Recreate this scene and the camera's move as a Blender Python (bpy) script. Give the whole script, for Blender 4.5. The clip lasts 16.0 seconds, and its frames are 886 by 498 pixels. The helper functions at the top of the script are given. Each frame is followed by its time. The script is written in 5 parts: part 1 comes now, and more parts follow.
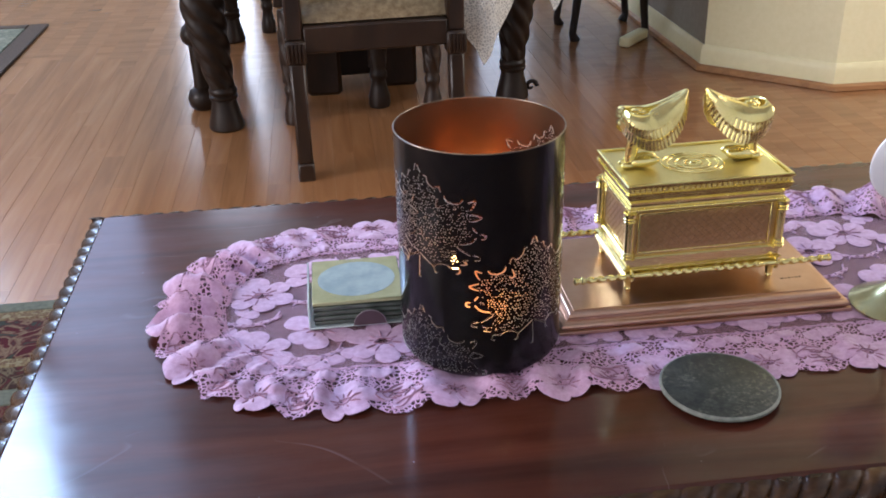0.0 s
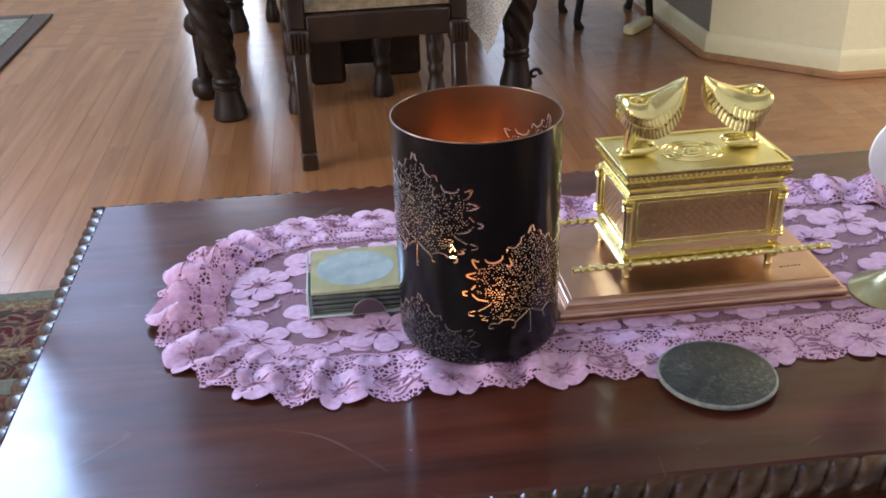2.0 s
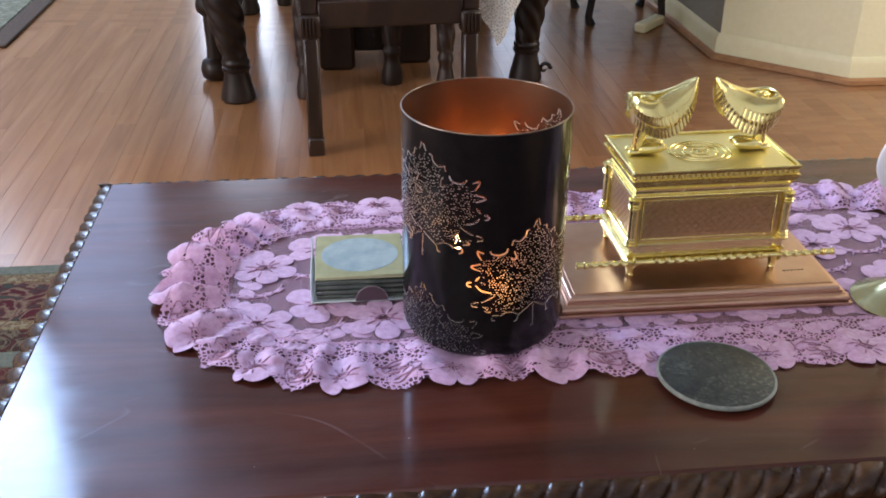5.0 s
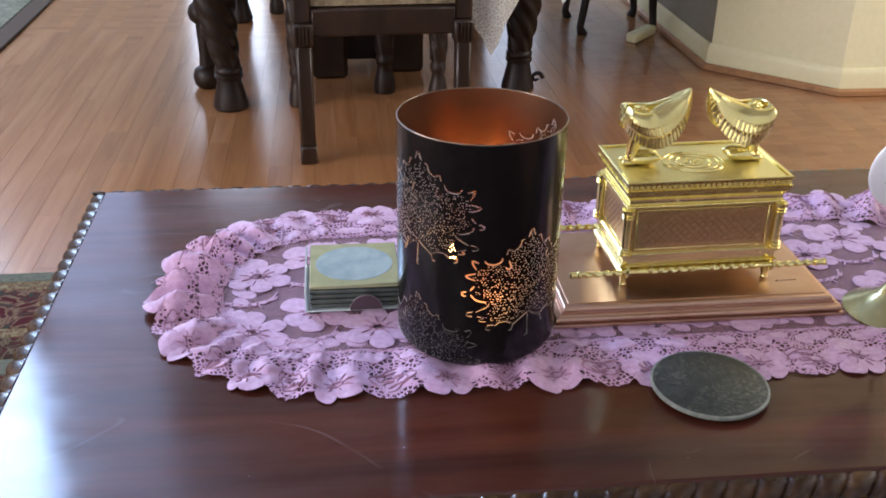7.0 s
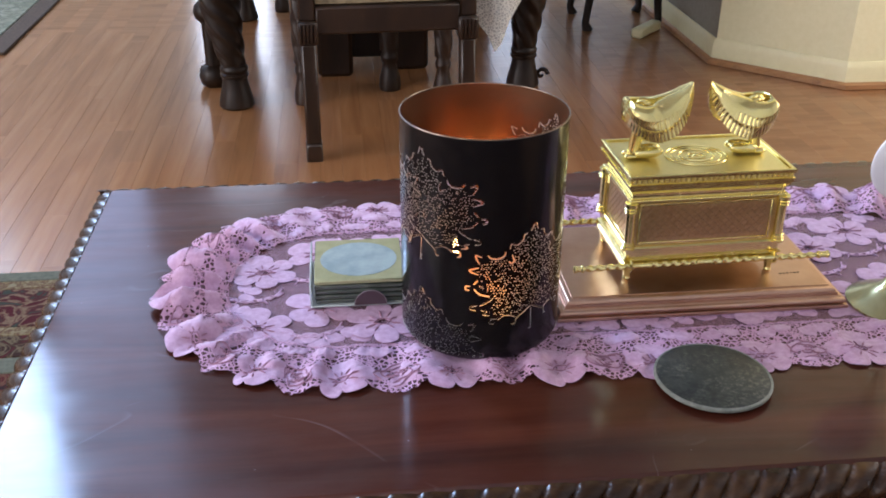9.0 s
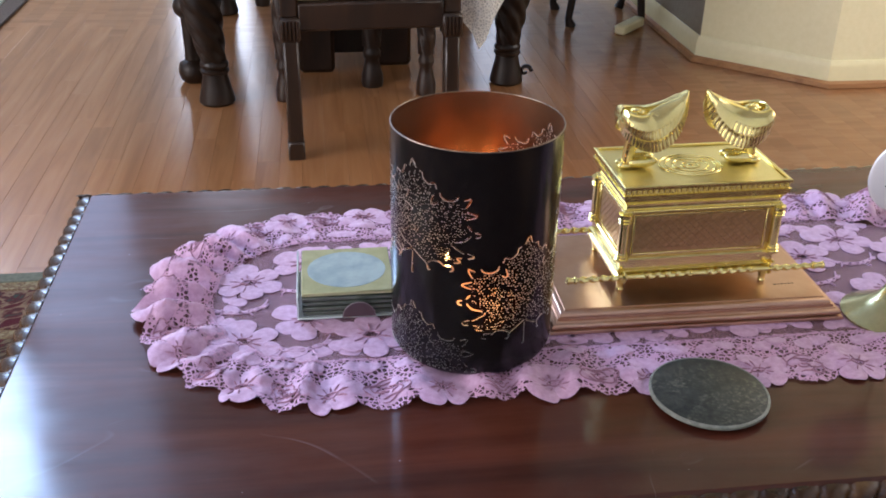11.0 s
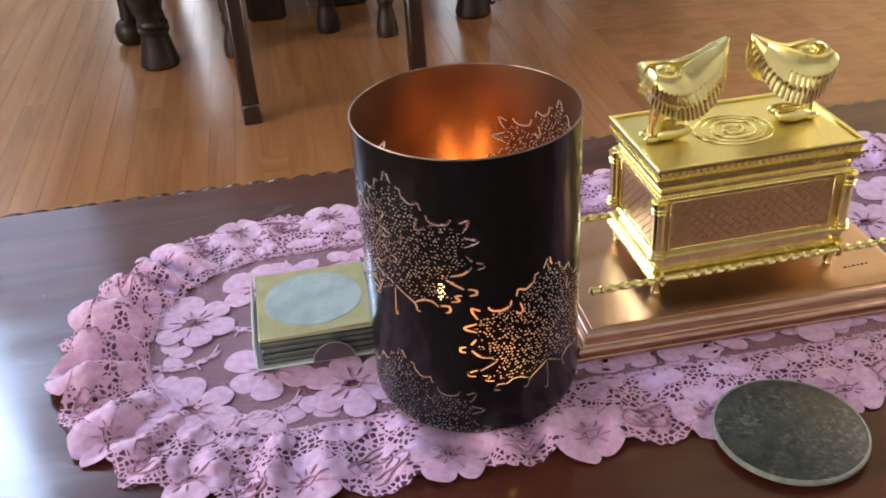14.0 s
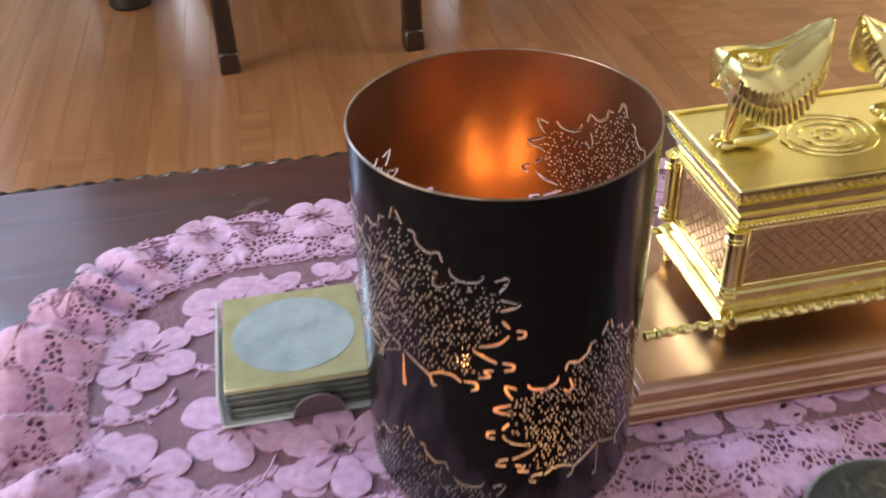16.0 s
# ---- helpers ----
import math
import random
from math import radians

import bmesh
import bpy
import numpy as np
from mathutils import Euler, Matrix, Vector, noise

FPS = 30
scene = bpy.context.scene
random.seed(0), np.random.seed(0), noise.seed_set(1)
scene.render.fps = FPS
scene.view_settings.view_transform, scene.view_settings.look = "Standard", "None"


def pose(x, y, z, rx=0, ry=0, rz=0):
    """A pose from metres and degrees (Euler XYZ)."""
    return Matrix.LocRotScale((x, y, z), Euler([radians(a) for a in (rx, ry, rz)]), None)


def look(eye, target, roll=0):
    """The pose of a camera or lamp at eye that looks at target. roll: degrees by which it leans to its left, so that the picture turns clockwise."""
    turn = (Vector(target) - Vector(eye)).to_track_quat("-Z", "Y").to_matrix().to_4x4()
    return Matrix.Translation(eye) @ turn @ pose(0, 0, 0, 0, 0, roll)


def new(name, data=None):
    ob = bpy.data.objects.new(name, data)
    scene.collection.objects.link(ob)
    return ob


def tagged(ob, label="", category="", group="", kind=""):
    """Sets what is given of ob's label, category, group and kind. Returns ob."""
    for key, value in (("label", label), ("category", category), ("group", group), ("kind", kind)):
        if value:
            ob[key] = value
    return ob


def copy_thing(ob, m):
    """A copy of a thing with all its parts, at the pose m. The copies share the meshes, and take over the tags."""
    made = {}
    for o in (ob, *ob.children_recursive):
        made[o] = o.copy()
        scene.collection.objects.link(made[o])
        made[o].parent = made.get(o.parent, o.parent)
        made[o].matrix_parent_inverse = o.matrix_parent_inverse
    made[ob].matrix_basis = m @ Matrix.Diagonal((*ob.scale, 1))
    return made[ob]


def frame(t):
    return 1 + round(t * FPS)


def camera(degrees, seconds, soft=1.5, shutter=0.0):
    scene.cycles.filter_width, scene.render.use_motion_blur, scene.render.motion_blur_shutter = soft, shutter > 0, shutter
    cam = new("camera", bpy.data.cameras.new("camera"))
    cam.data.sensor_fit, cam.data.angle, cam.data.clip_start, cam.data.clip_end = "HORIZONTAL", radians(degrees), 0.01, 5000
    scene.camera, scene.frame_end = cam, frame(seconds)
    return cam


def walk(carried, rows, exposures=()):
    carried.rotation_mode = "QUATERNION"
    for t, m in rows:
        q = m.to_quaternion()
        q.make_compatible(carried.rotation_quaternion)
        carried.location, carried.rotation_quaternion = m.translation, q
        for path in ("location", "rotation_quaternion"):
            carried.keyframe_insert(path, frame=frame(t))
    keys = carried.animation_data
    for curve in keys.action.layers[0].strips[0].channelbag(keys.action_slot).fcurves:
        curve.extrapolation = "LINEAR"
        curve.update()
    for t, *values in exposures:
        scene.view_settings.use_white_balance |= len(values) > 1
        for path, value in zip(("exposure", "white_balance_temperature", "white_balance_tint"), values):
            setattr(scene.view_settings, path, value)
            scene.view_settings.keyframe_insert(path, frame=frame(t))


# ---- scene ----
cam = camera(48.5, 16.0, soft=1.8, shutter=0.5)
PATH = [
    (0, (0.089, 0.003, 0.971), (0.296, 1.78, 0.076), -1.5),
    (0.5, (0.092, 0.003, 0.97), (0.299, 1.776, 0.066), -1.4),
    (1, (0.096, 0.003, 0.969), (0.299, 1.772, 0.059), -1.5),
    (1.5, (0.098, 0.003, 0.968), (0.297, 1.77, 0.052), -1.6),
    (2, (0.097, 0.001, 0.971), (0.289, 1.769, 0.057), -1.8),
    (2.5, (0.099, -0.003, 0.972), (0.282, 1.77, 0.064), -2.0),
    (3, (0.103, 0.0, 0.971), (0.279, 1.768, 0.053), -2.3),
    (3.5, (0.104, -0.003, 0.973), (0.287, 1.768, 0.061), -2.3),
    (4, (0.096, -0.003, 0.973), (0.314, 1.753, 0.041), -0.2),
    (6.5, (0.091, 0.003, 0.97), (0.264, 1.766, 0.042), 0.4),
    (7, (0.089, -0.002, 0.974), (0.297, 1.763, 0.058), 0.9),
    (7.5, (0.088, 0.002, 0.968), (0.264, 1.764, 0.038), 0.6),
    (8, (0.09, 0.001, 0.969), (0.265, 1.763, 0.041), 0.3),
    (8.5, (0.091, 0.0, 0.971), (0.266, 1.762, 0.041), 0.5),
    (9, (0.092, -0.008, 0.974), (0.285, 1.757, 0.053), 0.3),
    (11.5, (0.083, 0.049, 0.981), (0.326, 1.793, 0.031), 0.9),
    (12, (0.083, 0.188, 0.938), (0.305, 1.837, -0.17), -0.9),
    (12.5, (0.092, 0.248, 0.929), (0.322, 1.9, -0.175), -3.1),
    (13, (0.101, 0.258, 0.924), (0.368, 1.884, -0.211), -2.9),
    (13.5, (0.101, 0.248, 0.932), (0.363, 1.893, -0.175), -2.9),
    (14, (0.107, 0.24, 0.944), (0.371, 1.913, -0.119), -3.5),
    (14.5, (0.112, 0.258, 0.943), (0.405, 1.9, -0.161), -3.0),
    (15, (0.116, 0.251, 0.937), (0.381, 1.927, -0.123), -2.8),
    (15.5, (0.102, 0.297, 0.932), (0.346, 1.947, -0.172), -2.2),
    (16, (0.115, 0.413, 0.905), (0.399, 2.012, -0.262), -1.7),
]
walk(cam, [(t, look(eye, target, roll)) for t, eye, target, roll in PATH], exposures=[(0.0, -0.38, 6250, 17), (11.0, -0.38, 6300, 17), (13.0, -0.36, 7150, 18), (16.0, -0.34, 7150, 18)])

# ---- world and light ----
world = bpy.data.worlds.new("sky")
scene.world = world
world.use_nodes = True
wn = world.node_tree.nodes
sky = wn.new("ShaderNodeTexSky")
sky.sky_type, sky.sun_disc = "NISHITA", False
sky.sun_elevation, sky.sun_rotation = radians(48), radians(-30)
wn["Background"].inputs[1].default_value = 0.12
world.node_tree.links.new(sky.outputs[0], wn["Background"].inputs[0])


def area(name, m, sx, sy, watts, colour):
    """A lamp in an opening of the walls; it shines along its own -z."""
    d = bpy.data.lights.new(name, "AREA")
    d.shape, d.size, d.size_y, d.energy, d.color = "RECTANGLE", sx, sy, watts, colour
    ob = new(name, d)
    ob.matrix_world = m
    return ob


SKYBLUE = (0.74, 0.85, 1.0)
area("daylight_glass_door", pose(-0.48, 5.55, 1.2, -90, 0, 0), 0.40, 2.3, 20, SKYBLUE)
area("daylight_dining_window", pose(1.08, 5.55, 1.15, -90, 0, 0), 0.36, 2.0, 6, SKYBLUE)
area("daylight_tall_window", pose(-2.59, 5.55, 4.15, -90, 0, 0), 1.34, 1.76, 455, (0.44, 0.66, 1.0))
area("daylight_left_window", pose(-3.55, 0.4, 1.6, 0, -90, 0), 1.6, 2.6, 185, (1.0, 0.96, 0.92))
area("daylight_sofa_window", pose(-1.9, -1.75, 1.55, 90, 0, 0), 1.8, 1.5, 24, (1.0, 0.92, 0.80))
# warm fill added on the right to brighten the cream wall and floor
area("added_right_fill", pose(3.55, 1.8, 1.7, 0, 90, 0), 1.4, 1.6, 72, (1.0, 0.92, 0.78))
# weak lamp added below the bright window for a broad sheen on the tabletop
area("added_haze_lower", pose(-2.59, 5.55, 2.35, -90, 0, 0), 1.34, 1.4, 44, (0.60, 0.78, 1.0))

# dim blue lamp added to widen the haze reflected in the tabletop
area("added_haze_side", pose(-1.43, 5.55, 3.45, -90, 0, 0), 0.66, 3.0, 27, (0.50, 0.66, 1.0))

# ---- materials ----


def mat(name, colour, rough=0.5, metal=0.0, coat=0.0, spec=0.5):
    m = bpy.data.materials.new(name)
    m.use_nodes = True
    b = m.node_tree.nodes["Principled BSDF"]
    b.inputs["Base Color"].default_value = (*colour, 1)
    b.inputs["Roughness"].default_value = rough
    b.inputs["Metallic"].default_value = metal
    b.inputs["Coat Weight"].default_value = coat
    b.inputs["Coat Roughness"].default_value = 0.08
    b.inputs["Specular IOR Level"].default_value = spec
    return m


def tools(m):
    nt = m.node_tree
    b = nt.nodes["Principled BSDF"]

    def node(kind, **kw):
        n = nt.nodes.new(kind)
        for k, v in kw.items():
            n.inputs[k.replace("_", " ")].default_value = v
        return n

    def link(a, c):
        nt.links.new(a, c)
    return nt, b, node, link


def coords(node, link, scale=(1, 1, 1), kind="Object", rot=(0, 0, 0)):
    tc, mp = node("ShaderNodeTexCoord"), node("ShaderNodeMapping")
    mp.inputs["Scale"].default_value = scale
    mp.inputs["Rotation"].default_value = rot
    link(tc.outputs[kind], mp.inputs["Vector"])
    return mp.outputs[0]


def ramp(node, link, src, stops):
    r = node("ShaderNodeValToRGB")
    while len(r.color_ramp.elements) < len(stops):
        r.color_ramp.elements.new(0.5)
    for e, (p, c) in zip(r.color_ramp.elements, stops):
        e.position, e.color = p, (*c, 1) if len(c) == 3 else c
    link(src, r.inputs[0])
    return r.outputs[0]


def bump(node, link, b, src, strength, dist):
    n = node("ShaderNodeBump")
    n.inputs["Strength"].default_value, n.inputs["Distance"].default_value = strength, dist
    link(src, n.inputs["Height"])
    link(n.outputs[0], b.inputs["Normal"])


def wood(name, dark, mid, light, grain=(2.0, 30.0, 30.0), rough=(0.2, 0.4), coat=0.3, rand=0.0, relief=0.25):
    """Wood with its grain along x of the object."""
    m = mat(name, mid, 0.3, coat=coat)
    nt, b, node, link = tools(m)
    v = coords(node, link, grain)
    if rand:
        oi, add = node("ShaderNodeObjectInfo"), node("ShaderNodeVectorMath")
        sc = node("ShaderNodeVectorMath")
        sc.operation, add.operation = "SCALE", "ADD"
        comb = node("ShaderNodeCombineXYZ")
        for k in range(3):
            link(oi.outputs["Random"], comb.inputs[k])
        link(comb.outputs[0], sc.inputs[0])
        sc.inputs["Scale"].default_value = 40
        link(v, add.inputs[0])
        link(sc.outputs[0], add.inputs[1])
        v = add.outputs[0]
    n1 = node("ShaderNodeTexNoise", Scale=1.0, Detail=8.0, Roughness=0.62, Distortion=0.8)
    link(v, n1.inputs["Vector"])
    col = ramp(node, link, n1.outputs[0], [(0.28, dark), (0.5, mid), (0.74, light)])
    if rand:
        mix = node("ShaderNodeMix")
        mix.data_type, mix.blend_type = "RGBA", "MULTIPLY"
        mix.inputs["Factor"].default_value = 1.0
        tone = ramp(node, link, oi.outputs["Random"], [(0.0, (1 - rand,) * 3), (0.45, (1.0, 0.97, 0.94)), (1.0, (1 + rand, 1 + 0.8 * rand, 1 + 0.6 * rand))])
        link(col, mix.inputs["A"])
        link(tone, mix.inputs["B"])
        col = mix.outputs["Result"]
    link(col, b.inputs["Base Color"])
    n2 = node("ShaderNodeTexNoise", Scale=9.0, Detail=6.0)
    link(coords(node, link), n2.inputs["Vector"])
    rr = node("ShaderNodeMapRange")
    rr.inputs["To Min"].default_value, rr.inputs["To Max"].default_value = rough
    link(n2.outputs[0], rr.inputs[0])
    link(rr.outputs[0], b.inputs["Roughness"])
    bump(node, link, b, n1.outputs[0], relief, 0.0008)
    return m


def noisy(name, c1, c2, scale, rough=0.6, metal=0.0, relief=0.2, dist=0.001, detail=6.0, coat=0.0, rough2=None):
    m = mat(name, c1, rough, metal, coat)
    nt, b, node, link = tools(m)
    n = node("ShaderNodeTexNoise", Scale=scale, Detail=detail, Roughness=0.6)
    link(coords(node, link), n.inputs["Vector"])
    link(ramp(node, link, n.outputs[0], [(0.35, c1), (0.65, c2)]), b.inputs["Base Color"])
    if rough2 is not None:
        rr = node("ShaderNodeMapRange")
        rr.inputs["From Min"].default_value, rr.inputs["From Max"].default_value = 0.3, 0.7
        rr.inputs["To Min"].default_value, rr.inputs["To Max"].default_value = rough, rough2
        link(n.outputs[0], rr.inputs[0])
        link(rr.outputs[0], b.inputs["Roughness"])
    if relief:
        bump(node, link, b, n.outputs[0], relief, dist)
    return m


def glow(name, colour, strength):
    m = mat(name, colour, 0.5)
    b = m.node_tree.nodes["Principled BSDF"]
    b.inputs["Emission Color"].default_value = (*colour, 1)
    b.inputs["Emission Strength"].default_value = strength
    return m


M_TABLE = wood("polished_mahogany", (0.034, 0.0088, 0.0052), (0.066, 0.0172, 0.0098), (0.102, 0.030, 0.017), (1.6, 16.0, 16.0), (0.06, 0.24), 0.16, relief=0.02)
M_TABLE.node_tree.nodes["Principled BSDF"].inputs["Specular IOR Level"].default_value = 0.27
M_TABLE.node_tree.nodes["Principled BSDF"].inputs["Coat Roughness"].default_value = 0.42


def rubbed(m):
    """Polish worn dull in streaks along the grain and in cloudy patches."""
    nt, b, node, link = tools(m)
    n = node("ShaderNodeTexNoise", Scale=1.0, Detail=5.0, Roughness=0.6, Distortion=0.4)
    link(coords(node, link, (5.0, 22.0, 1.0), rot=(0, 0, 0.25)), n.inputs["Vector"])
    c = node("ShaderNodeTexNoise", Scale=7.0, Detail=4.0, Roughness=0.55)
    link(coords(node, link), c.inputs["Vector"])
    add = node("ShaderNodeMath")
    add.operation = "ADD"
    link(n.outputs[0], add.inputs[0])
    link(c.outputs[0], add.inputs[1])
    rr = node("ShaderNodeMapRange")
    for k, v in (("From Min", .7), ("From Max", 1.35), ("To Min", .08), ("To Max", .20)):
        rr.inputs[k].default_value = v
    link(add.outputs[0], rr.inputs[0])
    link(rr.outputs[0], b.inputs["Roughness"])
    cr = node("ShaderNodeMapRange")
    for k, v in (("From Min", .85), ("From Max", 1.30), ("To Min", .09), ("To Max", .34)):
        cr.inputs[k].default_value = v
    link(add.outputs[0], cr.inputs[0])
    link(cr.outputs[0], b.inputs["Coat Weight"])


rubbed(M_TABLE)


def scratched(m, colour):
    """Fine pale scratches and a few dust specks on a polished top."""
    nt, b, node, link = tools(m)
    old = b.inputs["Base Color"].links[0].from_socket
    n = node("ShaderNodeTexNoise", Scale=3.5, Detail=1.0, Distortion=0.9)
    link(coords(node, link, (1.0, 1.7, 1.0), rot=(0, 0, 0.5)), n.inputs["Vector"])
    line = ramp(node, link, n.outputs[0], [(0.494, (0, 0, 0)), (0.4975, (1, 1, 1)), (0.501, (0, 0, 0))])
    k = node("ShaderNodeTexNoise", Scale=11.0, Detail=2.0)
    link(coords(node, link), k.inputs["Vector"])
    where = ramp(node, link, k.outputs[0], [(0.52, (0, 0, 0)), (0.68, (1, 1, 1))])
    dots = node("ShaderNodeTexVoronoi", Scale=30.0)
    link(coords(node, link), dots.inputs["Vector"])
    speck = ramp(node, link, dots.outputs["Distance"], [(0.02, (1, 1, 1)), (0.035, (0, 0, 0))])
    both, final = node("ShaderNodeMix"), node("ShaderNodeMix")
    for x in (both, final):
        x.data_type = "RGBA"
    both.blend_type = "MULTIPLY"
    both.inputs["Factor"].default_value = 1.0
    link(line, both.inputs["A"])
    link(where, both.inputs["B"])
    top = node("ShaderNodeMix")
    top.data_type, top.blend_type = "RGBA", "ADD"
    top.inputs["Factor"].default_value = 1.0
    link(both.outputs["Result"], top.inputs["A"])
    link(speck, top.inputs["B"])
    half = node("ShaderNodeMath")
    half.operation, half.use_clamp = "MULTIPLY", True
    half.inputs[1].default_value = 0.5
    link(top.outputs["Result"], half.inputs[0])
    link(half.outputs[0], final.inputs["Factor"])
    link(old, final.inputs["A"])
    final.inputs["B"].default_value = (*colour, 1)
    link(final.outputs["Result"], b.inputs["Base Color"])


scratched(M_TABLE, (0.25, 0.21, 0.23))
M_TABLE.node_tree.nodes["Principled BSDF"].inputs["Coat Tint"].default_value = (0.92, 0.94, 1.0, 1.0)
M_CARVED = wood("carved_mahogany", (0.012, 0.005, 0.003), (0.036, 0.016, 0.007), (0.085, 0.042, 0.016), (14, 30, 30), (0.16, 0.30), 0.10)
M_CARVED.node_tree.nodes["Principled BSDF"].inputs["Specular IOR Level"].default_value = 0.32
M_FLOOR = wood("oak_strip_floor", (0.258, 0.114, 0.046), (0.328, 0.155, 0.066), (0.394, 0.197, 0.091), (1.5, 22, 22), (0.17, 0.30), 0.08, rand=0.08, relief=0.05)
M_FLOOR.node_tree.nodes["Principled BSDF"].inputs["Specular IOR Level"].default_value = 0.42
M_DARKWOOD = wood("dark_dining_wood", (0.006, 0.0035, 0.002), (0.016, 0.008, 0.0045), (0.034, 0.016, 0.008), (12, 12, 3), (0.30, 0.48), 0.0)
M_DARKWOOD.node_tree.nodes["Principled BSDF"].inputs["Specular IOR Level"].default_value = 0.3
M_CREAM = noisy("cream_wall_paint", (0.88, 0.83, 0.52), (0.92, 0.87, 0.57), 60, 0.55, relief=0.12, dist=0.0006)
# dining room grey, kept dark because the wall's shade is in the colour
M_SHADED_GREY = noisy("shaded_wall_grey", (0.27, 0.25, 0.19), (0.31, 0.29, 0.225), 55, 0.34, relief=0.1, dist=0.0006)
# the wall grey brightened on the unseen wall, for a paler tabletop reflection
M_NORTH = noisy("brightened_wall_grey", (0.55, 0.53, 0.48), (0.60, 0.58, 0.52), 55, 0.5, relief=0.1, dist=0.0006)
M_CEIL = noisy("ceiling_paint", (0.34, 0.32, 0.31), (0.38, 0.36, 0.35), 50, 0.8)
M_PLAIN = noisy("pale_wall_paint", (0.60, 0.58, 0.54), (0.64, 0.62, 0.58), 50, 0.7)
M_TRIM = noisy("cream_trim_paint", (0.84, 0.78, 0.47), (0.88, 0.82, 0.51), 40, 0.4, relief=0.05)
M_SHOE = wood("oak_shoe_moulding", (0.30, 0.14, 0.06), (0.42, 0.21, 0.09), (0.50, 0.27, 0.12), (2, 25, 25), (0.3, 0.45), 0.1)
M_BLACK = noisy("black_enamel", (0.004, 0.004, 0.005), (0.008, 0.007, 0.007), 120, 0.17, relief=0.02, dist=0.0002)
M_BLACK.node_tree.nodes["Principled BSDF"].inputs["Specular IOR Level"].default_value = 0.27
M_CUT = noisy("bare_cut_edge", (0.66, 0.64, 0.62), (0.78, 0.76, 0.74), 90, 0.40, metal=0.65)
M_INSIDE = noisy("copper_lacquer_inside", (0.16, 0.082, 0.046), (0.22, 0.118, 0.068), 30, 0.27, metal=0.75, relief=0.05)
M_GOLD = noisy("gold_plate", (0.86, 0.73, 0.29), (0.91, 0.78, 0.35), 90, 0.17, metal=1.0, relief=0.05, dist=0.0004, rough2=0.28)
M_SATIN = noisy("satin_gold", (0.82, 0.71, 0.31), (0.88, 0.76, 0.37), 400, 0.36, metal=1.0, relief=0.25, dist=0.0002)
M_PANEL = noisy("coppery_gold_relief", (0.52, 0.36, 0.17), (0.64, 0.46, 0.24), 200, 0.32, metal=1.0, relief=0.1, dist=0.0003)
M_COPPER = noisy("brushed_copper", (0.52, 0.32, 0.23), (0.60, 0.39, 0.29), 25, 0.30, metal=1.0, relief=0.02, dist=0.0002, rough2=0.36)
M_STONE = noisy("dark_green_marble", (0.006, 0.009, 0.010), (0.034, 0.040, 0.034), 130, 0.46, relief=0.15, dist=0.0004, detail=10, rough2=0.5)
nt, b, node, link = tools(M_STONE)
old = b.inputs["Base Color"].links[0].from_socket
fleck = node("ShaderNodeTexNoise", Scale=260.0, Detail=6.0, Roughness=0.7)
link(coords(node, link), fleck.inputs["Vector"])
cloud = node("ShaderNodeTexNoise", Scale=38.0, Detail=3.0)
link(coords(node, link), cloud.inputs["Vector"])
both = node("ShaderNodeMath")
both.operation = "MULTIPLY"
link(ramp(node, link, fleck.outputs[0], [(.50, (0, 0, 0)), (.66, (1, 1, 1))]), both.inputs[0])
link(ramp(node, link, cloud.outputs[0], [(.42, (.05, .05, .05)), (.60, (1, 1, 1))]), both.inputs[1])
mx = node("ShaderNodeMix")
mx.data_type = "RGBA"
link(both.outputs[0], mx.inputs["Factor"])
link(old, mx.inputs["A"])
mx.inputs["B"].default_value = (.105, .11, .082, 1)
link(mx.outputs["Result"], b.inputs["Base Color"])
M_STONE_RIM = noisy("ground_stone_edge", (0.13, 0.145, 0.125), (0.22, 0.23, 0.20), 200, 0.5)
M_GLASS = mat("window_glass", (1, 1, 1), 0.0)
M_GLASS.node_tree.nodes["Principled BSDF"].inputs["Transmission Weight"].default_value = 1.0
M_ACRYL = mat("clear_acrylic", (0.84, 0.94, 0.95), 0.08)
M_ACRYL.node_tree.nodes["Principled BSDF"].inputs["Transmission Weight"].default_value = 0.5
M_FRAME = noisy("white_window_frame", (0.70, 0.70, 0.68), (0.76, 0.76, 0.74), 30, 0.4, relief=0.05)

# ---- shaping tools ----


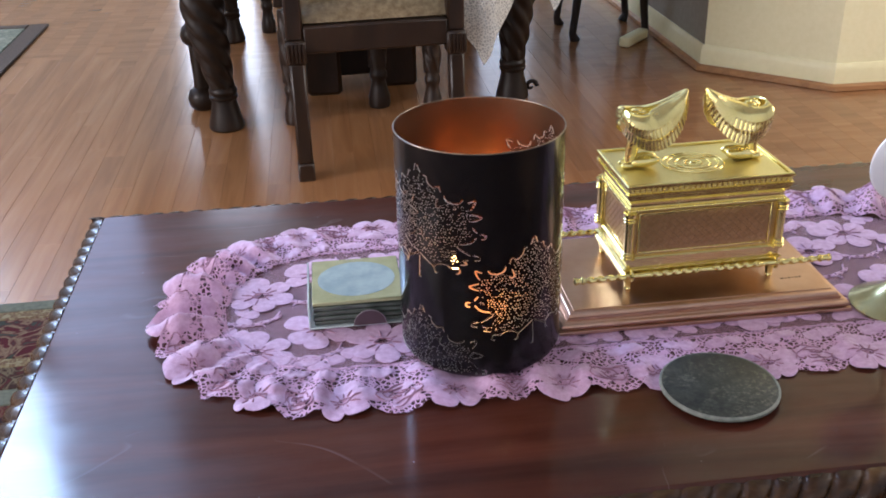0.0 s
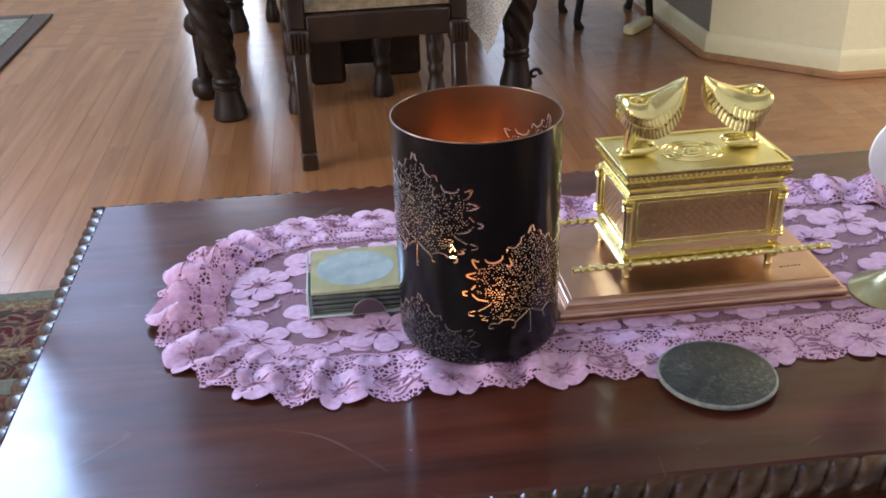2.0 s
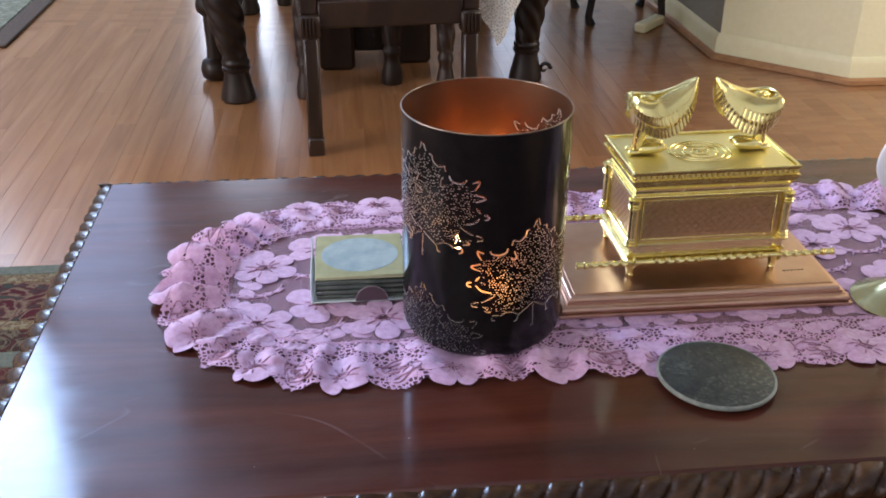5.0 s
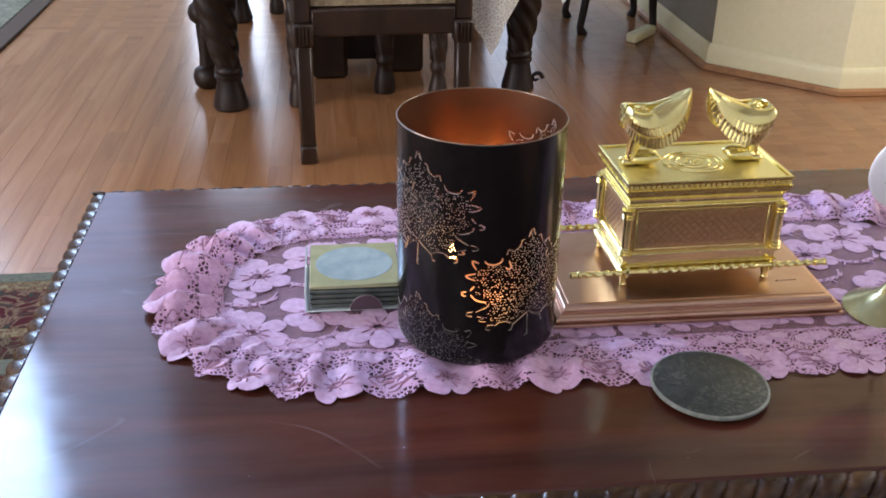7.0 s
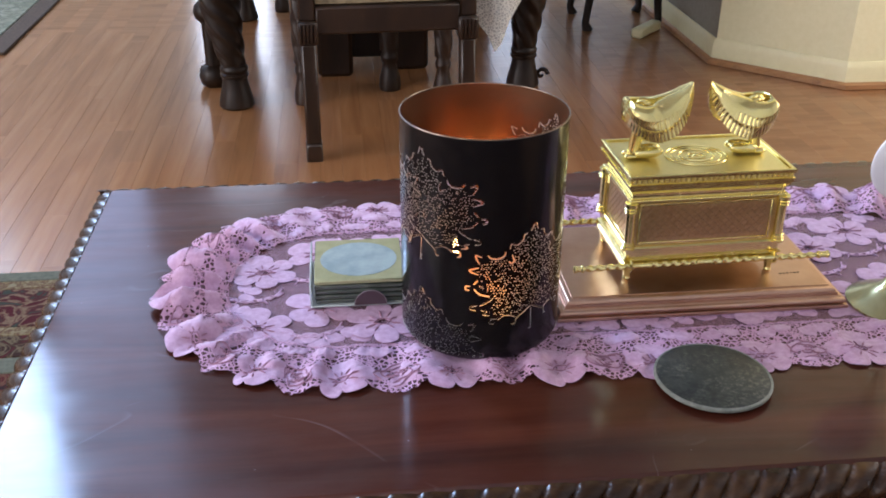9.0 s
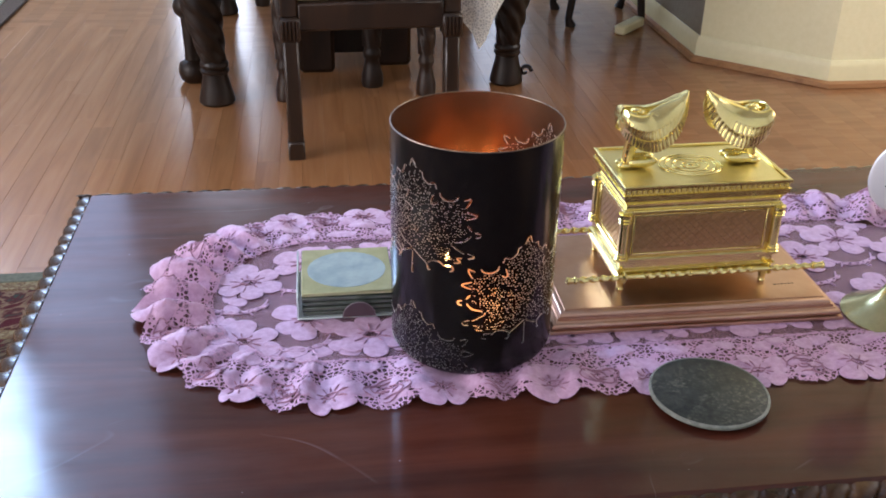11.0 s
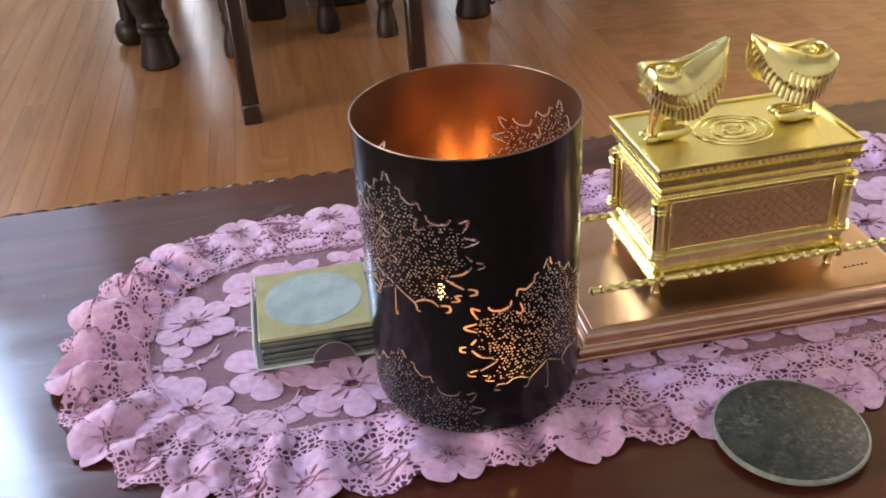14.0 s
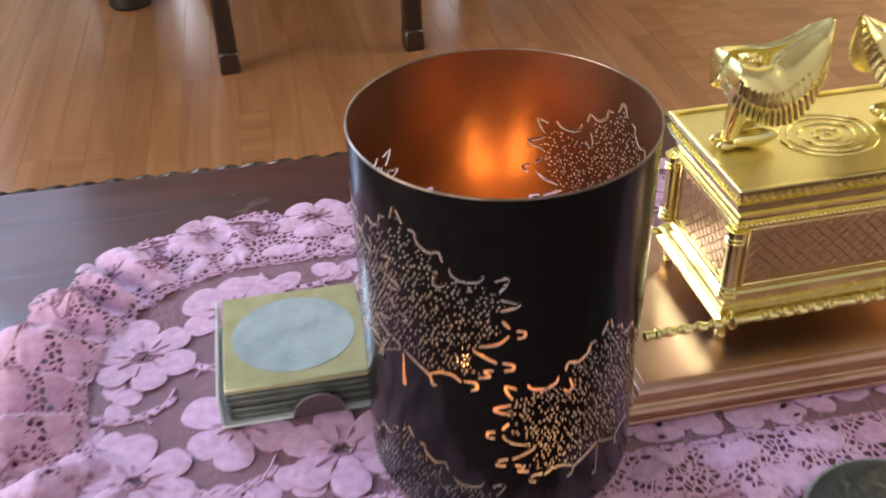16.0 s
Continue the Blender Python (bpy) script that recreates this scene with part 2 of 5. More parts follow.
class Shape:
    """Collects vertices and faces of one part."""

    def __init__(self):
        self.v, self.f = [], []

    def add(self, verts, faces, m=None):
        o = len(self.v)
        self.v += [tuple(m @ Vector(p)) if m else tuple(p) for p in verts]
        self.f += [tuple(i + o for i in q) for q in faces]
        return self

    def box(self, x0, x1, y0, y1, z0, z1, c=0.0, m=None):
        c = max(min(c, (x1 - x0) / 2.1, (y1 - y0) / 2.1, (z1 - z0) / 2.1), 1e-5)
        verts, idx = [], {}
        for i, (X, sx) in enumerate(((x0, 1), (x1, -1))):
            for j, (Y, sy) in enumerate(((y0, 1), (y1, -1))):
                for k, (Z, sz) in enumerate(((z0, 1), (z1, -1))):
                    for a in range(3):
                        p = [X + sx * c, Y + sy * c, Z + sz * c]
                        p[a] = (X, Y, Z)[a]
                        idx[i, j, k, a] = len(verts)
                        verts.append(p)
        F = []
        for s in (0, 1):
            F.append([idx[s, j, k, 0] for j, k in ((0, 0), (1, 0), (1, 1), (0, 1))][::1 if s else -1])
            F.append([idx[i, s, k, 1] for i, k in ((0, 0), (0, 1), (1, 1), (1, 0))][::1 if s else -1])
            F.append([idx[i, j, s, 2] for i, j in ((0, 0), (1, 0), (1, 1), (0, 1))][::1 if s else -1])
        for p in (0, 1):
            for q in (0, 1):
                F.append([idx[p, q, 0, 0], idx[p, q, 1, 0], idx[p, q, 1, 1], idx[p, q, 0, 1]])
                F.append([idx[p, 0, q, 0], idx[p, 1, q, 0], idx[p, 1, q, 2], idx[p, 0, q, 2]])
                F.append([idx[0, p, q, 1], idx[1, p, q, 1], idx[1, p, q, 2], idx[0, p, q, 2]])
        for i in (0, 1):
            for j in (0, 1):
                for k in (0, 1):
                    F.append([idx[i, j, k, 0], idx[i, j, k, 1], idx[i, j, k, 2]])
        return self.add(verts, F, m)

    def grid(self, rows, wrap_u=False, wrap_v=False, m=None):
        """Rows of points of equal length, joined by quads."""
        nr, nc = len(rows), len(rows[0])
        F = []
        for r in range(nr if wrap_v else nr - 1):
            for c in range(nc if wrap_u else nc - 1):
                a, b = r * nc + c, r * nc + (c + 1) % nc
                d, e = ((r + 1) % nr) * nc + c, ((r + 1) % nr) * nc + (c + 1) % nc
                F.append((a, b, e, d))
        return self.add([p for row in rows for p in row], F, m)

    def lathe(self, prof, n=32, m=None, sx=1.0, sy=1.0, warp=None):
        rows = []
        for r, z in prof:
            row = []
            for i in range(n):
                a = 2 * math.pi * i / n
                k = r * (warp(a, z) if warp else 1.0)
                row.append((k * math.cos(a) * sx, k * math.sin(a) * sy, z))
            rows.append(row)
        self.grid(rows, True, False, m)
        o = len(self.v)
        if prof[0][0] > 1e-4:
            self.f.append(tuple(o - len(prof) * n + i for i in range(n))[::-1])
        if prof[-1][0] > 1e-4:
            self.f.append(tuple(o - n + i for i in range(n)))
        return self

    def tube(self, pts, r, n=8, twist=0.0, lobes=0, depth=0.0, m=None):
        """A round or lobed bar along points; r may be a list."""
        rows = []
        P = [Vector(p) for p in pts]
        L = 0.0
        for i, p in enumerate(P):
            t = (P[min(i + 1, len(P) - 1)] - P[max(i - 1, 0)]).normalized()
            up = Vector((0, 0, 1)) if abs(t.z) < 0.9 else Vector((0, 1, 0))
            a = t.cross(up).normalized()
            b = a.cross(t)
            if i:
                L += (p - P[i - 1]).length
            rr = r[i] if isinstance(r, (list, tuple)) else r
            row = []
            for k in range(n):
                q = 2 * math.pi * k / n
                w = rr * (1 + depth * math.cos(lobes * (q - twist * L))) if lobes else rr
                row.append(p + (a * math.cos(q) + b * math.sin(q)) * w)
            rows.append(row)
        self.grid(rows, True, False, m)
        o = len(self.v)
        self.f.append(tuple(range(o - n, o)))
        self.f.append(tuple(range(o - len(P) * n, o - len(P) * n + n))[::-1])
        return self

    def ball(self, c, rx, ry, rz, n=14, k=9, m=None):
        prof = [(math.sin(math.pi * i / k) + 1e-5, -math.cos(math.pi * i / k)) for i in range(k + 1)]
        mm = Matrix.Translation(c) @ Matrix.Diagonal((rx, ry, rz, 1))
        return self.lathe(prof, n, (m @ mm) if m else mm)

    def mesh(self, name, material, smooth=40):
        me = bpy.data.meshes.new(name)
        me.from_pydata(self.v, [], self.f)
        bm = bmesh.new()
        bm.from_mesh(me)
        if len(self.f) < 60000:
            bmesh.ops.recalc_face_normals(bm, faces=bm.faces)
        bm.to_mesh(me)
        bm.free()
        me.materials.append(material)
        if smooth:
            me.shade_smooth()
            me.set_sharp_from_angle(angle=radians(smooth))
        return me


def part(name, shape, material, parent, label="", smooth=40, at=None):
    me = shape if isinstance(shape, bpy.types.Mesh) else shape.mesh(name, material, smooth)
    ob = new(name, me)
    ob.parent = parent
    if at is not None:
        ob.matrix_basis = at
    return tagged(ob, label)


def thing(name, m, label, category, group="", kind=""):
    ob = new(name)
    ob.empty_display_size = 0.05
    ob.matrix_basis = m
    return tagged(ob, label, category, group, kind)


def solid(name, shape, material, m, label, category, group="", kind="", smooth=40):
    ob = new(name, shape.mesh(name, material, smooth))
    ob.matrix_basis = m
    return tagged(ob, label, category, group, kind)


I4 = Matrix.Identity(4)
TOP = 0.45          # height of the coffee table
# ---- the room ----
ULEFT, URIGHT, VBACK, VFAR, ROOF = -3.6, 3.6, -1.8, 5.6, 5.3


def wall_with_openings(name, along, at, lo, hi, openings, material, label, out):
    """A wall 0.14 thick in the plane along='u' (v fixed) or 'v' (u fixed), with real openings (a0, a1, z0, z1); out is +1 or -1."""
    s = Shape()
    t0, t1 = sorted((at, at + 0.14 * out))

    def slab(a0, a1, z0, z1):
        if a1 - a0 < 1e-4 or z1 - z0 < 1e-4:
            return
        if along == "u":
            s.box(a0, a1, t0, t1, z0, z1)
        else:
            s.box(t0, t1, a0, a1, z0, z1)
    a = lo
    for a0, a1, z0, z1 in sorted(openings):
        slab(a, a0, 0, ROOF)
        slab(a0, a1, 0, z0)
        slab(a0, a1, z1, ROOF)
        a = a1
    slab(a, hi, 0, ROOF)
    return solid(name, s, material, I4, label, "wall", kind="structure", smooth=0)


wall_with_openings("wall_north", "u", VFAR, ULEFT, 1.5, [(-3.28, -1.90, 1.6, 5.05), (-1.78, -1.08, 1.9, 5.05), (-0.69, -0.27, 0.02, 2.36), (0.89, 1.27, 0.12, 2.16), (0.42, 0.66, 3.1, 4.55)], M_NORTH, "grey painted wall with tall bright windows", 1)
wall_with_openings("wall_west", "v", ULEFT, VBACK, VFAR, [(-0.9, 1.7, 0.8, 2.4)], M_PLAIN, "pale painted wall with a wide window", -1)
wall_with_openings("wall_south", "u", VBACK, ULEFT, URIGHT, [(-2.8, -1.0, 0.8, 2.3)], M_PLAIN, "pale painted wall with a wide window", -1)
# the opening here is added for the right-hand fill lamp
wall_with_openings("wall_east", "v", URIGHT, VBACK, 2.83, [(1.0, 2.6, 1.0, 2.4)], M_PLAIN, "plain cream painted wall with an added window", 1)
wall_with_openings("wall_dining", "v", 1.36, 3.145, VFAR, [], M_SHADED_GREY, "grey dining room wall with its shade put into the colour", 1)

s = Shape()
s.add([(1.36, 3.14, 0), (1.672, 2.836, 0), (URIGHT, 2.82, 0), (URIGHT, 2.98, 0), (1.74, 2.98, 0), (1.52, 3.2, 0)] +
      [(1.36, 3.14, ROOF), (1.672, 2.836, ROOF), (URIGHT, 2.82, ROOF), (URIGHT, 2.98, ROOF), (1.74, 2.98, ROOF), (1.52, 3.2, ROOF)],
      [(0, 1, 7, 6), (1, 2, 8, 7), (2, 3, 9, 8), (3, 4, 10, 9), (4, 5, 11, 10), (5, 0, 6, 11)])
solid("wall_corner", s, M_CREAM, I4, "pale cream wall with an angled corner", "wall", kind="structure", smooth=0)

s = Shape().box(ULEFT - .2, URIGHT + .2, VBACK - .2, VFAR + .2, ROOF, ROOF + 0.1)
solid("ceiling", s, M_CEIL, I4, "plain off-white ceiling", "ceiling", kind="structure", smooth=0)


def skirting(name, pts, h, t, material, label):
    """A moulded strip along floor points, with its back on the wall's line."""
    s = Shape()
    rows = []
    for i, p in enumerate(pts):
        p = Vector(p)
        d0 = (p - Vector(pts[i - 1])).normalized() if i else None
        d1 = (Vector(pts[i + 1]) - p).normalized() if i < len(pts) - 1 else None
        d = ((d0 or d1) + (d1 or d0)).normalized()
        nrm = Vector((d.y, -d.x, 0))
        k = 1 / max(0.4, nrm.dot(Vector(((d0 or d1).y, -(d0 or d1).x, 0))))
        rows.append([p + nrm * k * o + Vector((0, 0, z)) for o, z in ((0.002, 0.002), (t, 0.002), (t, h * 0.75), (t * 0.72, h * 0.9), (t * 0.4, h), (0.002, h))])
    s.grid(rows, True)
    return solid(name, s, material, I4, label, "baseboard", kind="structure", smooth=30)


run = [(1.36, 5.58, 0), (1.36, 3.14, 0), (1.672, 2.836, 0), (URIGHT - .02, 2.82, 0)]
run = run[::-1]
skirting("baseboard", [(p[0], p[1], 0) for p in run][::-1], 0.085, 0.013, M_TRIM, "cream painted baseboard")
skirting("trim", [(p[0] - (0.013 if i > 1 else 0.0), p[1] - (0.013 if i < 3 else 0.0), 0) for i, p in enumerate(run)][::-1], 0.022, 0.016, M_SHOE, "orange oak shoe moulding at the wall's foot")


def window(name, m, w, h, cols, rows, label):
    """A window with frame, bars and panes, standing in x-z, sill at z 0."""
    t = thing(name, m, label, "window", kind="structure")
    f = Shape()
    f.box(-w / 2, -w / 2 + .05, -.04, .04, 0, h, .004).box(w / 2 - .05, w / 2, -.04, .04, 0, h, .004)
    f.box(-w / 2 + .05, w / 2 - .05, -.04, .04, 0, .05, .004).box(-w / 2 + .05, w / 2 - .05, -.04, .04, h - .05, h, .004)
    for i in range(1, cols):
        x = -w / 2 + w * i / cols
        f.box(x - .012, x + .012, -.02, .02, .05, h - .05, .002)
    for j in range(1, rows):
        z = h * j / rows
        f.box(-w / 2 + .05, w / 2 - .05, -.02, .02, z - .012, z + .012, .002)
    part("window_frame", f, M_FRAME, t)
    p = part("pane", Shape().box(-w / 2 + .052, w / 2 - .052, -.004, .004, .052, h - .052), M_GLASS, t)
    p.visible_shadow = False
    return t


window("window_1", pose(-2.59, 5.67, 1.6), 1.38, 3.45, 1, 2, "tall bright added window round the right-hand fill lamp")
# unseen window, added to hold the dim haze lamp
window("window_8", pose(-1.43, 5.67, 1.9), 0.70, 3.15, 1, 2, "narrow tall window added for the blue haze on the tabletop")
window("window_2", pose(-0.48, 5.67, 0.02), 0.42, 2.34, 1, 1, "bright full-height glass door")
window("window_3", pose(1.08, 5.67, 0.12), 0.38, 2.04, 1, 2, "bright narrow dining room window")
window("window_5", pose(0.54, 5.67, 3.1), 0.24, 1.45, 1, 1, "narrow high window under the ceiling")
window("window_6", pose(-1.9, -1.87, 0.8), 1.8, 1.5, 2, 1, "wide window behind the sofa side")
# unseen window, added to hold the right-hand fill lamp
window("window_7", pose(3.67, 1.8, 1.0, 0, 0, 90), 1.6, 1.4, 2, 1, "added window round the right-hand fill lamp")
window("window_4", pose(-3.67, 0.4, 0.8, 0, 0, 90), 2.6, 1.6, 2, 1, "wide added window round the right-hand fill lamp")
solid("ground", Shape().box(-60, 60, -60, 60, -0.4, -0.32), noisy("lawn", (0.05, 0.09, 0.03), (0.09, 0.13, 0.05), 2, 0.9), I4, "green lawn outside the windows", "ground", kind="structure", smooth=0)

# ---- coffee table ----
TU0, TU1, TV0, TV1 = -0.212, 1.00, 0.588, 1.205     # the flat top inside its carved edge
table = thing("coffee_table", pose((TU0 + TU1) / 2, (TV0 + TV1) / 2, 0), "polished dark mahogany coffee table with a carved edge on a rug", "coffee table")
tw, td = (TU1 - TU0) / 2, (TV1 - TV0) / 2
part("tabletop", Shape().box(-tw, tw, -td, td, TOP - 0.026, TOP, 0.003), M_TABLE, table)


def gadroon(length, pitch, hand):
    """A run of slanting carved ribs along x on a rounded moulding that falls away towards -y."""
    s = Shape()
    n = max(1, round(length / pitch))
    nx, nq = n * 14, 10
    rows = []
    for q in range(nq + 1):
        k = q / nq
        a = k * 2.15
        row = []
        for i in range(nx + 1):
            x = -length / 2 + length * i / nx
            ph = 2 * math.pi * (x * n / length) + hand * 4.6 * k
            saw = (ph / (2 * math.pi)) % 1.0
            rib = min(1.0, saw / .16) ** .6 * min(1.0, (1 - saw) / .55) ** .45
            r = 1 - .42 * (1 - rib) * math.sin(math.pi * min(1, .12 + .88 * k))
            row.append((x, -.021 * math.sin(a) * r + .002, -.0165 + .0165 * math.cos(a) * r - .001))
        rows.append(row)
    rows.append([(x, .004, -.030) for x, y, z in rows[-1]])
    s.grid(rows)
    return s


for nm, ln, m in (("front", 2 * tw + .036, pose(0, -td - .002, TOP - .0005)), ("rear", 2 * tw + .036, pose(0, td + .002, TOP - .0005, 0, 0, 180)),
                  ("left", 2 * td + .002, pose(-tw - .002, 0, TOP - .0005, 0, 0, -90)), ("right", 2 * td + .002, pose(tw + .002, 0, TOP - .0005, 0, 0, 90))):
    part("carved_edge", gadroon(ln, 0.0255, 1), M_CARVED, table, at=m, smooth=60)
for sx in (-1, 1):
    part("apron", Shape().box(-.011, .011, -td + .05, td - .05, TOP - .105, TOP - .027, .003), M_CARVED, table, at=pose(sx * (tw - .04), 0, 0))
for sy in (-1, 1):
    part("apron", Shape().box(-tw + .05, tw - .05, -.011, .011, TOP - .105, TOP - .027, .003), M_CARVED, table, at=pose(0, sy * (td - .04), 0))
leg = Shape().lathe([(.018, 0), (.026, .01), (.028, .03), (.016, .06), (.014, .12), (.022, .2), (.030, .27), (.024, .31), (.03, .335), (.03, TOP - .027)], 20).mesh("leg", M_CARVED)
for sx in (-1, 1):
    for sy in (-1, 1):
        part("leg", leg, M_CARVED, table, at=pose(sx * (tw - .04), sy * (td - .04), 0))
# ---- candle lantern with maple leaf cut-outs ----
VX, VY, VR, VH = 0.2206, 0.8290, 0.0774, 0.2248
lantern = thing("candle_holder", pose(VX, VY, TOP + .0025), "black metal candle cylinder with cut-out maple leaves, lit inside", "candle holder")
STROKES = [
    [(-1.0, 24.5), (-8.7, 20.0), (-15.8, 15.5), (-17.2, 10.5), (-19.3, 9.9)],
    [(-15.8, 16.2), (-21.9, 19.9), (-28.3, 20.1), (-32.5, 16.9)],
    [(-34.6, 17.5), (-39.8, 17.6), (-40.5, 13.9), (-38.0, 12.4)],
    [(-48.2, 26.8), (-44.2, 25.8), (-46.7, 22.7), (-41.7, 21.4)],
    [(-49.6, 31.9), (-44.0, 35.2), (-39.2, 38.2)],
    [(-53.0, 31.7), (-57.6, 30.4), (-57.6, 27.5), (-53.8, 26.7)],
    [(-55.1, 48.6), (-50.2, 43.6), (-41.9, 41.5)],
    [(-59.3, 51.7), (-62.8, 50.8), (-62.6, 48.0), (-59.8, 47.2)],
    [(-52.6, 57.5), (-55.5, 53.7)],
    [(-51.9, 70.7), (-59.3, 68.1), (-57.6, 65.9), (-51.9, 63.9)],
    [(-49.2, 81.4), (-54.2, 83.1), (-53.4, 79.0), (-50.9, 74.9)],
    [(-43.4, 83.2), (-40.9, 80.4), (-34.6, 79.5), (-29.4, 81.8), (-28.3, 85.2)],
    [(-21.9, 81.9), (-20.0, 75.8), (-22.4, 73.6), (-24.7, 75.7)],
    [(-24.5, 88.8), (-23.0, 93.3), (-17.6, 91.6), (-12.1, 95.4), (-11.0, 99.9), (-8.0, 100.7)],
    [(-3.6, 102.7), (-0.7, 108.1), (1.5, 108.2), (2.4, 104.4)],
]
FIELD = [(-0.5, 26.8), (-15.4, 19.6), (-32.5, 21.1), (-42.9, 23.5), (-36.7, 38.2), (-46.7, 32.8), (-40.5, 42.9), (-52.3, 50.5), (-50.2, 59.5), (-54.5, 68.1), (-47.5, 76.5), (-40.9, 78.5), (-29.4, 79.4), (-21.5, 74.4), (-21.5, 90.3), (-11.0, 94.2), (-2.9, 101.4), (0, 106.2)]


def curve_at(line, a):
    """A smooth curve through points, a from 0 to 1."""
    q = a * (len(line) - 1)
    n = min(int(q), len(line) - 2)
    f = q - n
    p0, p1, p2, p3 = (Vector(line[max(0, min(len(line) - 1, n + o))]) for o in (-1, 0, 1, 2))
    return .5 * (2 * p1 + (p2 - p0) * f + (2 * p0 - 5 * p1 + 4 * p2 - p3) * f * f + (3 * p1 - p0 - 3 * p2 + p3) * f ** 3)


def leaf_mask(X, Y, rng):
    """Where the metal is cut away for one leaf; X, Y in mm from the stalk's tip. Curled strokes draw its outline, small holes fill it."""
    poly = FIELD + [(-x, y) for x, y in FIELD[::-1]]
    X = X / 1.02
    inside = np.zeros(X.shape, bool)
    sd = np.full(X.shape, 1e9)
    for (ax, ay), (bx, by) in zip(poly, poly[1:] + poly[:1]):
        ex, ey = bx - ax, by - ay
        L2 = max(ex * ex + ey * ey, 1e-9)
        k = np.clip(((X - ax) * ex + (Y - ay) * ey) / L2, 0, 1)
        sd = np.minimum(sd, np.hypot(X - ax - k * ex, Y - ay - k * ey))
        if abs(ey) > 1e-9:
            inside ^= ((ay > Y) != (by > Y)) & (X < ex * (Y - ay) / ey + ax)
    cut = np.zeros(X.shape, bool)
    for line in STROKES:
        stroke = [curve_at([(x, y, 0) for x, y in line], i / (4 * len(line) - 4)) for i in range(4 * len(line) - 3)]
        for sgn in (-1, 1):
            n = len(stroke) - 1
            for i in range(n):
                (ax, ay), (bx, by) = ((sgn * p[0], p[1]) for p in stroke[i:i + 2])
                ex, ey = bx - ax, by - ay
                k = np.clip(((X - ax) * ex + (Y - ay) * ey) / max(ex * ex + ey * ey, 1e-9), 0, 1)
                cut |= np.hypot(X - ax - k * ex, Y - ay - k * ey) < .50 + .32 * math.sin(math.pi * min(1, (i + .6) / n))
    pitch = 2.75
    for j in range(6, 44):
        for i in range(-25, 26):
            cx = (i + 0.5 * (j % 2)) * pitch + rng.uniform(-.7, .7)
            cy = j * pitch * 0.9 + rng.uniform(-.7, .7)
            r1, r2, th = rng.uniform(.36, .92), rng.uniform(.34, .68), rng.uniform(0, 3.14)
            skip = rng.random() < .26
            near = (np.abs(X - cx) < 1.6) & (np.abs(Y - cy) < 1.6)
            if skip or not near.any():
                continue
            dx, dy = X[near] - cx, Y[near] - cy
            e = ((dx * math.cos(th) + dy * math.sin(th)) / r1) ** 2 + ((dy * math.cos(th) - dx * math.sin(th)) / r2) ** 2 < 1
            cut[near] |= e & inside[near] & (sd[near] > .5)
    for tx, ty in ((0, 109), (44, 84), (60, 55), (40, 22)):       # plain veins
        for sgn in (-1, 1):
            k = np.clip((X * sgn * tx + (Y - 25) * (ty - 25)) / (tx * tx + (ty - 25) ** 2), 0, .8)
            cut &= ~((np.hypot(X - sgn * k * tx, Y - 25 - k * (ty - 25)) < .45) & inside)
    cut |= (np.abs(X + .02 * (25 - Y)) < 0.5 + 0.05 * np.clip(18 - Y, 0, 18)) & (Y > 0) & (Y < 22)
    return cut


def pierced_cylinder():
    NA, NZ, BL = 1280, 592, 8
    rng = random.Random(11)
    ang = (np.arange(NA) + .5) / NA * 2 * math.pi        # 0 faces the sofa, grows to the right
    zz = (np.arange(NZ) + .5) / NZ * VH * 1000
    hole = np.zeros((NZ, NA), bool)
    for deg, z0 in ((-53, 100), (29, 33), (109, 100), (200, 33), (262, 96), (-53, -38), (115, -38)):
        d = (ang - math.radians(deg) + math.pi) % (2 * math.pi) - math.pi
        sel = np.where(np.abs(d) < 1.0)[0]
        rows = np.where((zz > z0 - 1) & (zz < z0 + 118) & (zz > 9) & (zz < VH * 1000 - 12))[0]
        X, Y = np.meshgrid(d[sel] * VR * 1000, zz[rows] - z0)
        hole[np.ix_(rows, sel)] |= leaf_mask(X, Y, rng)
    quads = []
    for bz in range(0, NZ, BL):
        for ba in range(0, NA, BL):
            blk = hole[bz:bz + BL, ba:ba + BL]
            if not blk.any():
                quads.append((bz, bz + BL, ba, ba + BL))
                continue
            for r in range(BL):
                c = 0
                while c < BL:
                    if blk[r, c]:
                        c += 1
                        continue
                    c0 = c
                    while c < BL and not blk[r, c]:
                        c += 1
                    quads.append((bz + r, bz + r + 1, ba + c0, ba + c))
    return quads, NA, NZ, hole


def shell(radius, flip):
    """The pierced wall at a radius; the foot is drawn in by a small round."""
    idx, v, f = {}, [], []

    def vert(z, a):
        a %= NA
        if (z, a) not in idx:
            th, h = 2 * math.pi * a / NA, z / NZ * VH
            low = max(0.0, 1 - h / 0.014)
            r = radius - 0.013 * (1 - math.sqrt(max(0.0, 1 - low * low)))
            idx[z, a] = len(v)
            v.append((r * math.sin(th), -r * math.cos(th), h))
        return idx[z, a]
    for z0, z1, a0, a1 in QUADS:
        q = (vert(z0, a0), vert(z0, a1), vert(z1, a1), vert(z1, a0))
        f.append(q[::-1] if flip else q)
    s = Shape()
    s.v, s.f = v, f
    return s


QUADS, NA, NZ, HOLE = pierced_cylinder()


